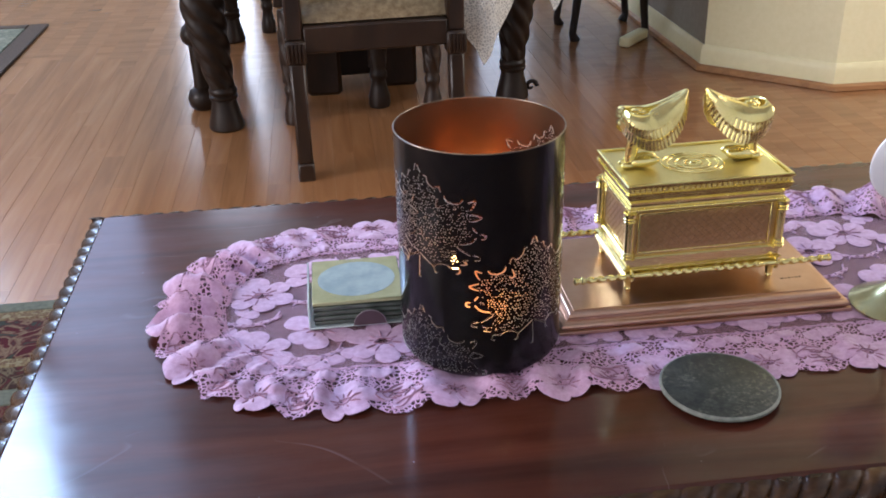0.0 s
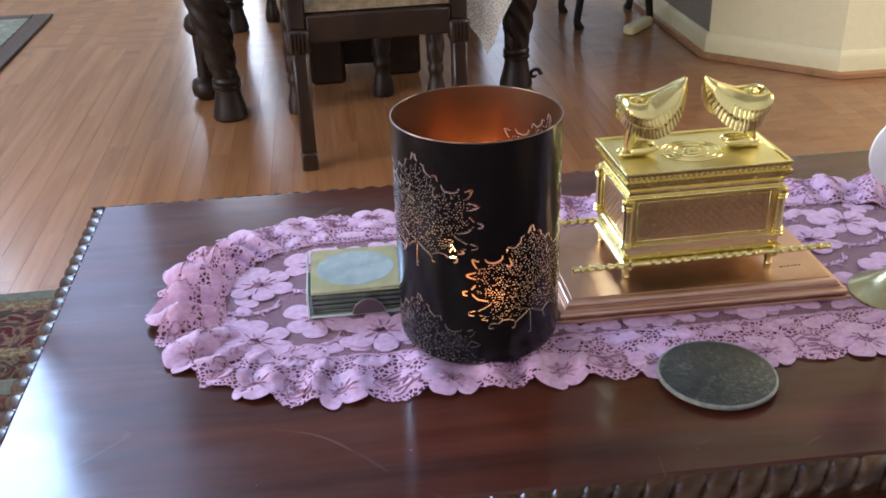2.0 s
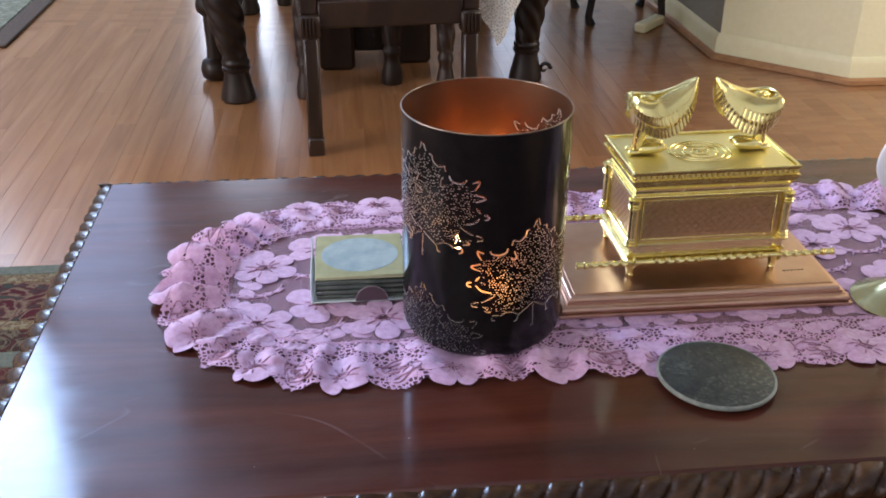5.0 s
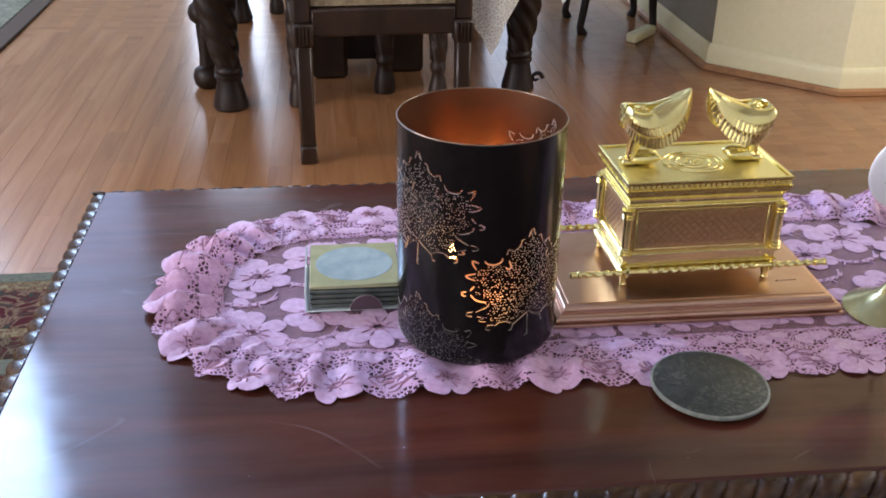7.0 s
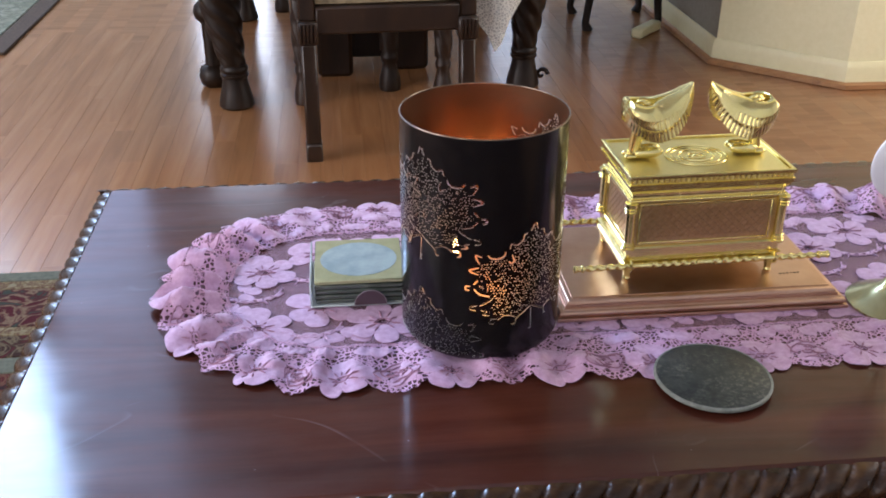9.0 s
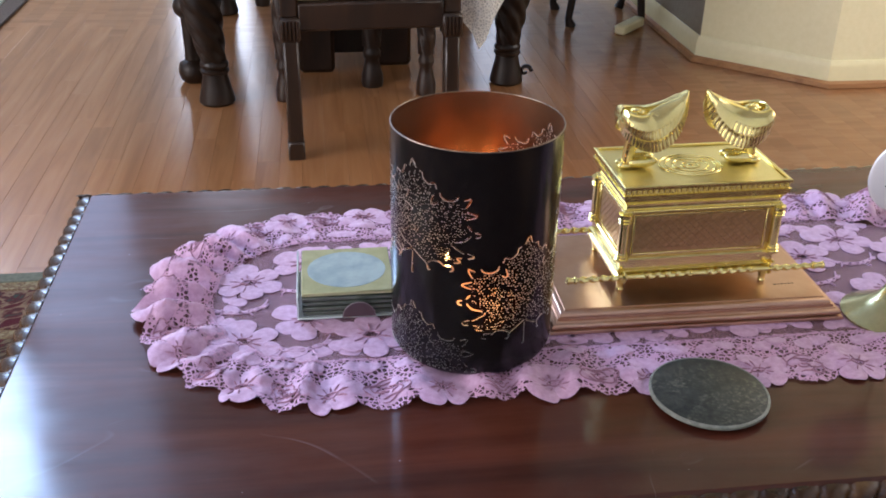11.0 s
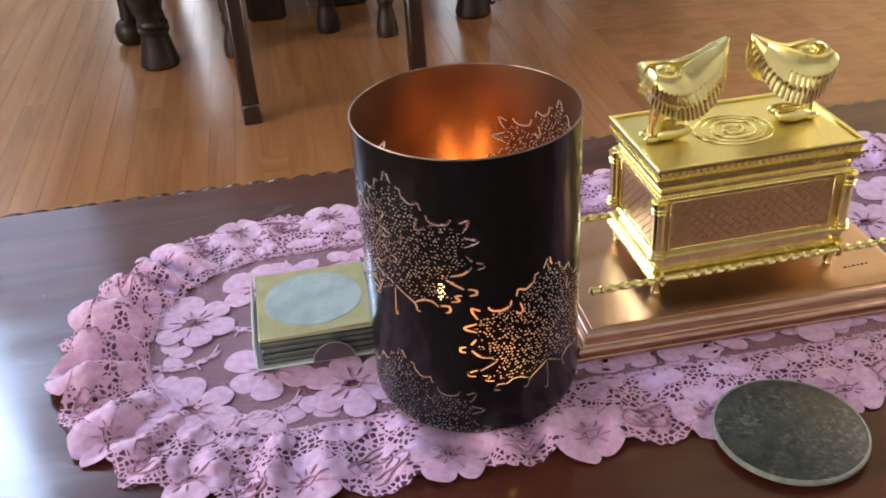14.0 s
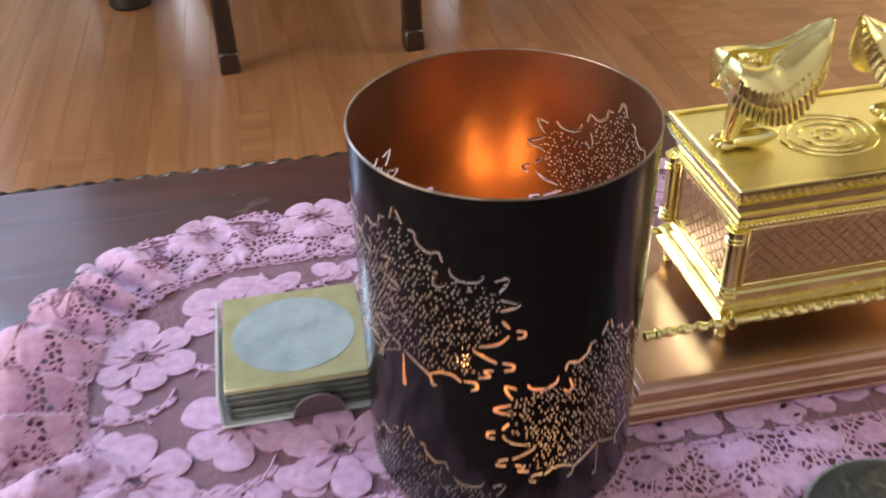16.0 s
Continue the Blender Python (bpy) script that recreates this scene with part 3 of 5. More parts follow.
def cut_edges():
    """The bare metal in the thickness of every cut."""
    v, f = [], []

    def wall(z0, a0, z1, a1):
        o = len(v)
        for z, a in ((z0, a0), (z1, a1)):
            th = 2 * math.pi * a / NA
            for r in (VR, VR - .0008):
                v.append((r * math.sin(th), -r * math.cos(th), z / NZ * VH))
        f.append((o, o + 2, o + 3, o + 1))
    side = HOLE != np.roll(HOLE, -1, 1)
    for z, a in np.argwhere(side):
        wall(z, a + 1, z + 1, a + 1)
    flat = HOLE[1:] != HOLE[:-1]
    for z, a in np.argwhere(flat):
        wall(z + 1, a, z + 1, a + 1)
    s = Shape()
    s.v, s.f = v, f
    return s


part("cut_edge", cut_edges(), M_CUT, lantern, "bare metal edges of the cut leaves", smooth=0)
part("outer_wall", shell(VR, False), M_BLACK, lantern, "black enamel with pierced maple leaves", smooth=180)
part("inner_wall", shell(VR - .0008, True), M_INSIDE, lantern, "copper lacquered inside", smooth=180)
rim = Shape().tube([((VR - .0004) * math.cos(a * math.pi / 48), (VR - .0004) * math.sin(a * math.pi / 48), VH) for a in range(97)], 0.0006, 8)
part("rim", rim, noisy("worn_rim", (.14, .11, .085), (.26, .20, .15), 80, .3, metal=.8), lantern, "thin worn metal rim")
part("base_plate", Shape().lathe([(.0001, 0), (VR - .013, 0), (VR - .006, .003), (.0001, .003)], 64), M_INSIDE, lantern)

candle = thing("candle", pose(VX, VY, TOP + .006), "round candle in a dark tin with two burning wicks", "candle")
part("wax", Shape().lathe([(.0001, .004), (.0585, .004), (.0585, .053), (.050, .0522), (.0001, .0515)], 40), mat("candle_wax", (0.80, 0.60, 0.40), .45), candle)
part("tin", Shape().lathe([(.0001, 0), (.060, 0), (.0618, .002), (.0618, .060), (.0612, .0605), (.0604, .060), (.0604, .0035), (.0001, .0035)], 48), noisy("dark_tin", (.025, .020, .018), (.045, .036, .030), 60, .35, metal=.8), candle, "dark metal candle tin")
M_FLAME = glow("flame", (1.0, 0.52, 0.16), 60.0)
for fx, fy in ((-.0295, -.036), (.0190, -.031)):
    part("wick", Shape().tube([(fx, fy, .045), (fx + .001, fy, .078)], .0009, 6), mat("burnt_wick", (.02, .015, .01), .9), candle)
    part("flame", Shape().lathe([(.0003, .074), (.0026, .0765), (.0034, .0805), (.0030, .0855), (.0015, .0900), (.0002, .0935)], 14, pose(fx, fy, .018)), M_FLAME, candle, "small orange flame")
    d = bpy.data.lights.new("candle_light", "POINT")
    d.energy, d.color, d.shadow_soft_size = 0.125, (1.0, 0.37, 0.085), 0.006
    new("candle_light", d).matrix_world = pose(VX + fx * .6, VY + fy * .6, TOP + .006 + .092)

# ---- golden chest on its copper plinth ----
PU0, PU1, PV0, PV1 = 0.2990, 0.605, 0.819, 1.011
plinth = thing("display_plinth", pose((PU0 + PU1) / 2, (PV0 + PV1) / 2, TOP + .0025), "stepped copper display plinth lying on pink lace", "plinth")
pw, pd, PH = (PU1 - PU0) / 2, (PV1 - PV0) / 2, 0.0192


def tier(prof):
    """One mitred lift of the plinth; prof holds (inset, height)."""
    s = Shape()
    s.grid([[(x * (pw - i), y * (pd - i), z) for x, y in ((-1, -1), (1, -1), (1, 1), (-1, 1))] for i, z in prof], True)
    n = len(prof) * 4
    s.f += [(n - 4, n - 3, n - 2, n - 1), (3, 2, 1, 0)]
    return s


part("foot_slab", tier([(.0004, 0), (0, .0005), (0, .0031), (.0005, .0036)]), M_COPPER, plinth, smooth=35)
part("round_moulding", tier([(.0030, .0036), (.0036, .0040)] + [(.0050 - .0030 * math.sin(a * math.pi / 8), .0070 - .0030 * math.cos(a * math.pi / 8)) for a in range(9)] + [(.0062, .0101), (.0070, .0110), (.0088, .0112), (.0088, .0122)]), M_COPPER, plinth, smooth=35)
part("cove_moulding", tier([(.0092, .0122), (.0094, .0136)] + [(.0108 + .0052 * (1 - math.cos(a * math.pi / 12)), .0138 + .0044 * math.sin(a * math.pi / 12)) for a in range(7)] + [(.0164, .0183)]), M_COPPER, plinth, smooth=35)
part("top_plate", tier([(.0170, .0183), (.0170, PH - .0003), (.0173, PH)]), M_COPPER, plinth, smooth=35)

for i, w in enumerate((.0030, .0016, .0024, .0013, .0026, .0018)):
    part("engraved_mark", Shape().box(-w / 2, w / 2, -.0008, .0008, 0, .0003), M_CARVED, plinth, "tiny dark engraved mark", at=pose(.0955 + i * .0040, -.0515 + .0002 * i, PH, 0, 0, 4))

CU, CV, CL, CD = 0.4580, 0.9150, 0.0870, 0.0530       # centre and half sizes of the lid
CZ = TOP + .0025 + PH
chest = thing("golden_chest", pose(CU, CV, CZ, 0, 0, 1.6), "gold-plated ark-shaped chest with winged lid, on a copper plinth", "ornament")
bl, bd = CL - .0055, CD - .0055
for sx in (-1, 1):
    for sy in (-1, 1):
        part("foot", Shape().lathe([(.0032, 0), (.0042, .002), (.0034, .004), (.0040, .008), (.0055, .0125), (.0060, .016)], 14), M_GOLD, chest, at=pose(sx * (bl - .004), sy * (bd - .004), 0))
        col = Shape().lathe([(.0070, .0365), (.0072, .0385), (.0060, .0393), (.0068, .0405), (.0068, .0418), (.0056, .0426), (.0064, .0436), (.0064, .0446), (.0050, .0456), (.0050, .0770), (.0064, .0780), (.0064, .0792), (.0054, .0800), (.0068, .0812), (.0068, .0824), (.0058, .0832), (.0070, .0845), (.0070, .0885)], 20)
        part("corner_column", col, M_GOLD, chest, at=pose(sx * (bl - .001), sy * (bd - .001), 0))


def stepped(levels, hx, hy):
    """A rectangular moulding; levels are (offset outward, height)."""
    s = Shape()
    s.grid([[(x * (hx + o), y * (hy + o), z) for x, y in ((-1, -1), (1, -1), (1, 1), (-1, 1))] for o, z in levels], True)
    n = len(levels) * 4
    s.f += [(n - 4, n - 3, n - 2, n - 1), (3, 2, 1, 0)]
    return s


part("base_moulding", stepped([(0, .0155), (.0035, .016), (.0035, .019), (.0012, .0205), (.0012, .0235), (.0035, .0245), (.0035, .0262), (.0008, .0275), (.0008, .0365), (-.001, .038)], bl, bd), M_GOLD, chest, smooth=25)
part("body", Shape().box(-bl + .003, bl - .003, -bd + .003, bd - .003, .037, .090), M_PANEL, chest, "satin gold chest body")


def lattice(hx, z0, z1, pitch):
    """Diamond quilting in the x-z plane, pointing to -y: raised diamonds with a groove between them."""
    s = Shape()
    nz = max(2, round((z1 - z0) / pitch * 2))
    nx = max(2, round(2 * hx / pitch * 2))
    dx, dz = 2 * hx / nx, (z1 - z0) / nz
    for j in range(1, nz):
        for i in range(1, nx):
            if (i + j) % 2:
                continue
            x, z = -hx + i * dx, z0 + j * dz
            o, t = .95, .84
            ring = [(x - dx * o, 0, z), (x, 0, z - dz * o), (x + dx * o, 0, z), (x, 0, z + dz * o)]
            top = [(x + (q[0] - x) * t, -.0008, z + (q[2] - z) * t) for q in ring]
            s.add(ring + top, [(0, 1, 5, 4), (1, 2, 6, 5), (2, 3, 7, 6), (3, 0, 4, 7), (4, 5, 6, 7)])
    return s


for sy, rz in ((-1, 0), (1, 180)):
    part("lattice_panel", lattice(bl - .0125, .0425, .0835, .0086), M_PANEL, chest, "diamond quilted relief", at=pose(0, sy * (bd - .0030), 0, 0, 0, rz), smooth=20)
    f = Shape()
    for x0, x1, z0, z1 in ((-bl + .010, -bl + .0125, .0400, .0860), (bl - .0125, bl - .010, .0400, .0860), (-bl + .0125, bl - .0125, .0400, .0425), (-bl + .0125, bl - .0125, .0835, .0860)):
        f.box(x0, x1, -.0016, 0, z0, z1, .0005)
    part("panel_frame", f, M_GOLD, chest, at=pose(0, sy * (bd - .0030), 0, 0, 0, rz))
for sx, rz in ((-1, -90), (1, 90)):
    part("lattice_panel", lattice(bd - .0115, .0425, .0835, .0086), M_PANEL, chest, "diamond quilted relief", at=pose(sx * (bl - .0030), 0, 0, 0, 0, rz), smooth=20)
    f = Shape()
    for x0, x1, z0, z1 in ((-bd + .009, -bd + .0115, .0400, .0860), (bd - .0115, bd - .009, .0400, .0860), (-bd + .0115, bd - .0115, .0400, .0425), (-bd + .0115, bd - .0115, .0835, .0860)):
        f.box(x0, x1, -.0016, 0, z0, z1, .0005)
    part("panel_frame", f, M_GOLD, chest, at=pose(sx * (bl - .0030), 0, 0, 0, 0, rz))

lid = part("lid", stepped([(-.004, .0885), (.0012, .0888), (.0012, .0925), (-.0006, .0932), (-.0010, .0955), (-.0002, .0985), (.0014, .1012), (.0026, .1024), (.0026, .1038), (.0036, .1042), (.0036, .1058), (.0046, .1064), (.0046, .1080), (.0055, .1086), (.0055, .1098), (.0033, .1102), (.0033, .1154), (.0055, .1158), (.0055, .1188), (.0045, .1194), (.0021, .1190), (.0017, .1165)], bl, bd), M_GOLD, chest, "gold lid with a raised edge", smooth=25)
part("lid_panel", Shape().box(-CL + .0045, CL - .0045, -CD + .0045, CD - .0045, .1160, .1172), M_SATIN, lid)
for k, (rx, ry, r) in enumerate(((.0325, .0265, .0011), (.0265, .0215, .0009), (.0185, .015, .0012), (.009, .007, .0013))):
    ring = Shape().tube([(rx * math.cos(a * math.pi / 24), ry * math.sin(a * math.pi / 24), .1175) for a in range(49)], r, 6)
    part("oval_ring", ring, M_GOLD, lid)
part("boss", Shape().ball((0, 0, .1173), .0035, .003, .0015), M_GOLD, lid)


def bead_row(n, length, r, stretch=1.0):
    s = Shape()
    for i in range(n):
        s.ball((-length / 2 + (i + .5) * length / n, 0, 0), length / n * .5 * stretch, r, r, 7, 5)
    return s


def rosette_row(n, length, r):
    """A band of small four-lobed rosettes facing -y."""
    s = Shape()
    for i in range(n):
        x = -length / 2 + (i + .5) * length / n
        for k in range(4):
            a = math.pi * (.25 + .5 * k)
            s.ball((x + r * .52 * math.cos(a), 0, r * .52 * math.sin(a)), r * .46, r * .42, r * .46, 6, 4)
        s.ball((x, -.0004, 0), r * .30, r * .45, r * .30, 6, 4)
    return s


for sy, rz in ((-1, 0), (1, 180)):
    part("beaded_moulding", bead_row(54, 2 * bl + .004, .0014), M_GOLD, chest, at=pose(0, sy * (bd + .0012), .0908, 0, 0, rz))
    part("rosette_band", rosette_row(30, 2 * CL - .004, .0029), M_GOLD, lid, "row of tiny rosettes", at=pose(0, sy * (CD - .0020), .1128, 0, 0, rz))
for sx, rz in ((-1, -90), (1, 90)):
    part("beaded_moulding", bead_row(30, 2 * bd + .004, .0014), M_GOLD, chest, at=pose(sx * (bl + .0012), 0, .0908, 0, 0, rz))
    part("rosette_band", rosette_row(18, 2 * CD - .004, .0029), M_GOLD, lid, "row of tiny rosettes", at=pose(sx * (CL - .0020), 0, .1128, 0, 0, rz))

for sy in (-1, 1):
    y = sy * (bd + .0070)
    pole = Shape()
    for x0, x1 in ((-.128, -.079), (-.058, -.008), (.008, .058), (.079, .126)):
        pole.tube([(x0 + (x1 - x0) * i / 44, 0, 0) for i in range(45)], .0029, 12, twist=300, lobes=2, depth=.24)
    for x0, x1, r in ((-.139, -.127, .0036), (-.080, -.057, .0033), (-.009, .009, .0030), (.057, .080, .0033), (.125, .139, .0036)):
        pole.lathe([(r * .7, x0), (r * 1.12, x0 + .0012), (r * 1.12, x0 + .0030), (r * .88, x0 + .0040), (r * .88, x1 - .0040), (r * 1.12, x1 - .0030), (r * 1.12, x1 - .0012), (r * .7, x1)], 14, pose(0, 0, 0, 0, 90, 0))
    part("carrying_pole", pole, M_GOLD, chest, "twisted gold carrying pole", at=pose(0, y, .0205))
    for sx in (-1, 1):
        rg = Shape().tube([(0, .0052 * math.cos(a * math.pi / 10), .0052 * math.sin(a * math.pi / 10)) for a in range(21)], .0014, 6)
        part("pole_ring", rg, M_GOLD, chest, at=pose(sx * (bl - .004), y + sy * -.001, .0205))


def winged_figure():
    """A kneeling winged ornament facing +x: two cupped wings closed behind, open over the curled head and meeting in a raised tip; one mesh."""
    s = Shape()
    for sy in (-1, 1):
        s.ball((.004, sy * .0045, .0065), .0175, .0062, .0062, 18, 10, pose(0, 0, 0, 0, -5, sy * 5))       # folded legs
        s.ball((-.0135, sy * .0050, .0035), .0075, .0040, .0034, 12, 8)                                     # feet
        s.tube([(-.004, sy * .009, .040), (.006, sy * .011, .031), (.014, sy * .005, .029)], [.0030, .0026, .0018], 8)
    s.tube([(-.009, 0, .003), (-.0095, 0, .012), (-.008, 0, .022), (-.004, 0, .034)], [.0075, .0062, .0066, .0085], 14)
    s.ball((-.005, 0, .0535), .0085, .0078, .0070, 16, 10)                                 # head
    rng = random.Random(3)
    for i in range(34):
        a, e = rng.uniform(0, 6.28), rng.uniform(.1, 1.45)
        s.ball((-.005 + .0086 * math.cos(a) * math.cos(e), .008 * math.sin(a) * math.cos(e), .0538 + .0072 * math.sin(e)), .0022, .0022, .0019, 7, 5)
    rim = [(-.0180, .0000, .0625), (-.0145, .0095, .0610), (-.0070, .0130, .0595), (.0015, .0110, .0600), (.0080, .0050, .0620), (.0170, .0022, .0655), (.0270, .0016, .0695), (.0370, .0010, .0740), (.0448, .0003, .0785)]
    edge = [(-.0250, .0000, .0490), (-.0215, .0135, .0390), (-.0120, .0215, .0310), (.0005, .0250, .0260), (.0145, .0250, .0262), (.0285, .0205, .0330), (.0395, .0130, .0460), (.0458, .0050, .0630), (.0462, .0005, .0790)]
    na = 221
    ks = (0, .06, .16, .28, .40, .50, .515, .60, .70, .735, .75, .84, .93, 1.0)
    for sy in (-1, 1):
        rows = []
        for k in ks:
            row = []
            for i in range(na):
                a = i / (na - 1)
                u, v = curve_at(rim, a), curve_at(edge, a)
                fade = min(1.0, a * 9) * min(1.0, (1 - a) * 6)
                rib = abs(math.sin(a * 27 * math.pi)) ** .5
                rib2 = abs(math.sin(a * 23 * math.pi + .6)) ** .7
                kk = k * (1 + (.035 * (rib - .5) * fade if k > .9 else 0))
                p = u.lerp(v, kk)
                out = Vector((-.35 * (1 - a), 1.0, .55)).normalized()
                lift = .0080 * math.sin(math.pi * kk ** .8) * fade
                inner = max(0.0, min(1.0, (.72 - a) * 5))
                lift += .0013 * (k < .51) * inner + .0011 * (k < .74)
                if .51 < k < .74:
                    lift += .0011 * rib2 * inner * fade
                if k > .745:
                    lift += .0011 * rib * fade
                if k == 0:
                    lift -= .0012
                p = p + out * lift
                row.append((p.x, sy * max(p.y, .0002), p.z))
            rows.append(row)
        back = [[(x * .985, y - sy * .0012, z - .0006) for x, y, z in row] for row in rows]
        s.grid(rows + back[::-1], False, True)
    return s


fig = winged_figure().mesh("winged_ornament", M_GOLD, 35)
part("winged_ornament", fig, M_GOLD, lid, "kneeling winged gold ornament", at=pose(-.0572, .003, .1172))
part("winged_ornament", fig, M_GOLD, lid, "kneeling winged gold ornament", at=pose(.0540, .003, .1172, 0, 0, 180))

# ---- stone coaster ----
coaster = thing("round_coaster", pose(0.4200, 0.7085, TOP + .0026), "round dark green stone coaster overlapping the lace edge", "coaster")
CR = .0535
part("disc", Shape().lathe([(.0001, 0), (CR - .002, 0), (CR - .0008, .0015), (CR - .0012, .0040), (CR - .003, .0050), (.0001, .0050)], 72), M_STONE, coaster)
part("edge_band", Shape().lathe([(CR - .001, .0012), (CR, .002), (CR, .0042), (CR - .0012, .0052), (CR - .0022, .0053), (CR - .0022, .0046)], 72), M_STONE_RIM, coaster, "paler ground edge")

# ---- square coasters in a clear tray ----
stack = thing("coaster_tray", pose(.1035, .9215, TOP + .0025), "stack of square glass coasters in a clear tray on pink lace", "coaster set")
q = .0465
M_SLATE = noisy("grey_green_glass", (.055, .070, .058), (.10, .12, .10), 40, .25, relief=.05, coat=.3)
M_OLIVE = noisy("olive_gold_print", (.30, .31, .16), (.38, .38, .21), 60, .16, relief=.03, coat=.6)
M_OVAL = noisy("pale_blue_oval_print", (.25, .34, .36), (.35, .45, .46), 45, .16, relief=.03, coat=.6)
tray = Shape().box(-q - .0055, q + .004, -q - .003, q + .004, 0, .0022, .0008)
tray.box(-q - .0055, -q - .0035, -q - .003, q + .004, .0022, .027, .0006).box(q + .002, q + .004, -q - .003, q + .004, .0022, .027, .0006)
part("tray", tray, M_ACRYL, stack, "clear acrylic tray")
arc = [(.0165 * math.cos(math.pi * a / 24), 0, .0165 * math.sin(math.pi * a / 24)) for a in range(25)]
s = Shape()
s.add([(x, y, z) for y in (0, .0014) for x, _, z in arc], [tuple(range(25)), tuple(range(49, 24, -1))] + [(i, (i + 1) % 25, 25 + (i + 1) % 25, 25 + i) for i in range(25)])
# the lace's dark mauve reflection is put into the tab's base colour
M_TAB = mat("mauve_reflection_acrylic", (0.085, 0.055, 0.068), 0.15, spec=0.3)
tab = part("thumb_tab", s, M_TAB, stack, "half-round clear tab with the lace's mauve reflection in its colour", at=pose(.010, -q - .0046, .0024), smooth=30)
part("tab_edge", Shape().tube(arc, .0006, 6), mat("tab_rim", (0.22, 0.19, 0.21), 0.2), tab, "pale polished edge", at=pose(0, .0004, 0))
for i in range(5):
    j = random.Random(i).uniform(-.0007, .0007)
    c = part("coaster", Shape().box(-q, q, -q, q, 0, .0045, .0009), M_SLATE if i < 4 else M_OLIVE, stack, at=pose(j, j * .6, .0026 + i * .0056))
part("printed_oval", Shape().lathe([(.0001, .0049), (1, .0049), (1.0, .0045)], 48, Matrix.Diagonal((.0405, .0375, 1, 1))), M_OVAL, c, "pale blue marbled oval")
# ---- lace runner ----
M_LACE = noisy("pink_lace_satin", (.44, .245, .395), (.585, .368, .555), 150, .6, relief=.25, dist=.0003)
M_LACE.node_tree.nodes["Principled BSDF"].inputs["Sheen Weight"].default_value = 0.3


def net(name, cell, thick, colour, floor_alpha=0.0, filled=None):
    """Pink net with real see-through meshes; filled closes the meshes but for scattered slits."""
    m = mat(name, colour, .7)
    nt, b, node, link = tools(m)
    vo = node("ShaderNodeTexVoronoi", Scale=1 / cell)
    vo.feature = "DISTANCE_TO_EDGE"
    link(coords(node, link), vo.inputs["Vector"])
    lt = node("ShaderNodeMapRange")
    lt.inputs["From Min"].default_value, lt.inputs["From Max"].default_value = thick * .8, thick * 1.25
    lt.inputs["To Min"].default_value, lt.inputs["To Max"].default_value = 1.0, 0.0
    link(vo.outputs["Distance"], lt.inputs[0])
    solid_part = lt.outputs[0]
    if filled is not None:
        n = node("ShaderNodeTexNoise", Scale=95.0, Detail=2.0, Distortion=1.2)
        link(coords(node, link), n.inputs["Vector"])
        cover = ramp(node, link, n.outputs[0], [(filled - .02, (0, 0, 0)), (filled + .02, (1, 1, 1))])
        mx = node("ShaderNodeMath")
        mx.operation = "MAXIMUM"
        link(solid_part, mx.inputs[0])
        link(cover, mx.inputs[1])
        solid_part = mx.outputs[0]
    fl = node("ShaderNodeMapRange")
    fl.inputs["To Min"].default_value, fl.inputs["To Max"].default_value = floor_alpha, 1.0
    link(solid_part, fl.inputs[0])
    link(fl.outputs[0], b.inputs["Alpha"])
    return m


M_NET = net("pink_net", .0015, .05, (.44, .25, .34), 0.30)
M_FRILL = net("pink_lace_ground", .0050, .13, (.55, .32, .48), 0.12, filled=.61)
SX0, SX1, SY = 0.082, 0.68, 0.922
SEAM, EDGE = 0.1235, 0.2065
STRAIGHT = SX1 - SX0
PERIM = 2 * STRAIGHT + 2 * math.pi * EDGE


def around(s):
    """Point and outward direction on the spine for a place s along the outer edge, from the front side leftwards."""
    s %= PERIM
    if s < STRAIGHT:
        return (SX1 - s, SY), (0.0, -1.0)
    s -= STRAIGHT
    if s < math.pi * EDGE:
        a = -math.pi / 2 - s / EDGE
        return (SX0, SY), (math.cos(a) * .965, math.sin(a))
    s -= math.pi * EDGE
    if s < STRAIGHT:
        return (SX0 + s, SY), (0.0, 1.0)
    a = math.pi / 2 - (s - STRAIGHT) / EDGE
    return (SX1, SY), (math.cos(a), math.sin(a))


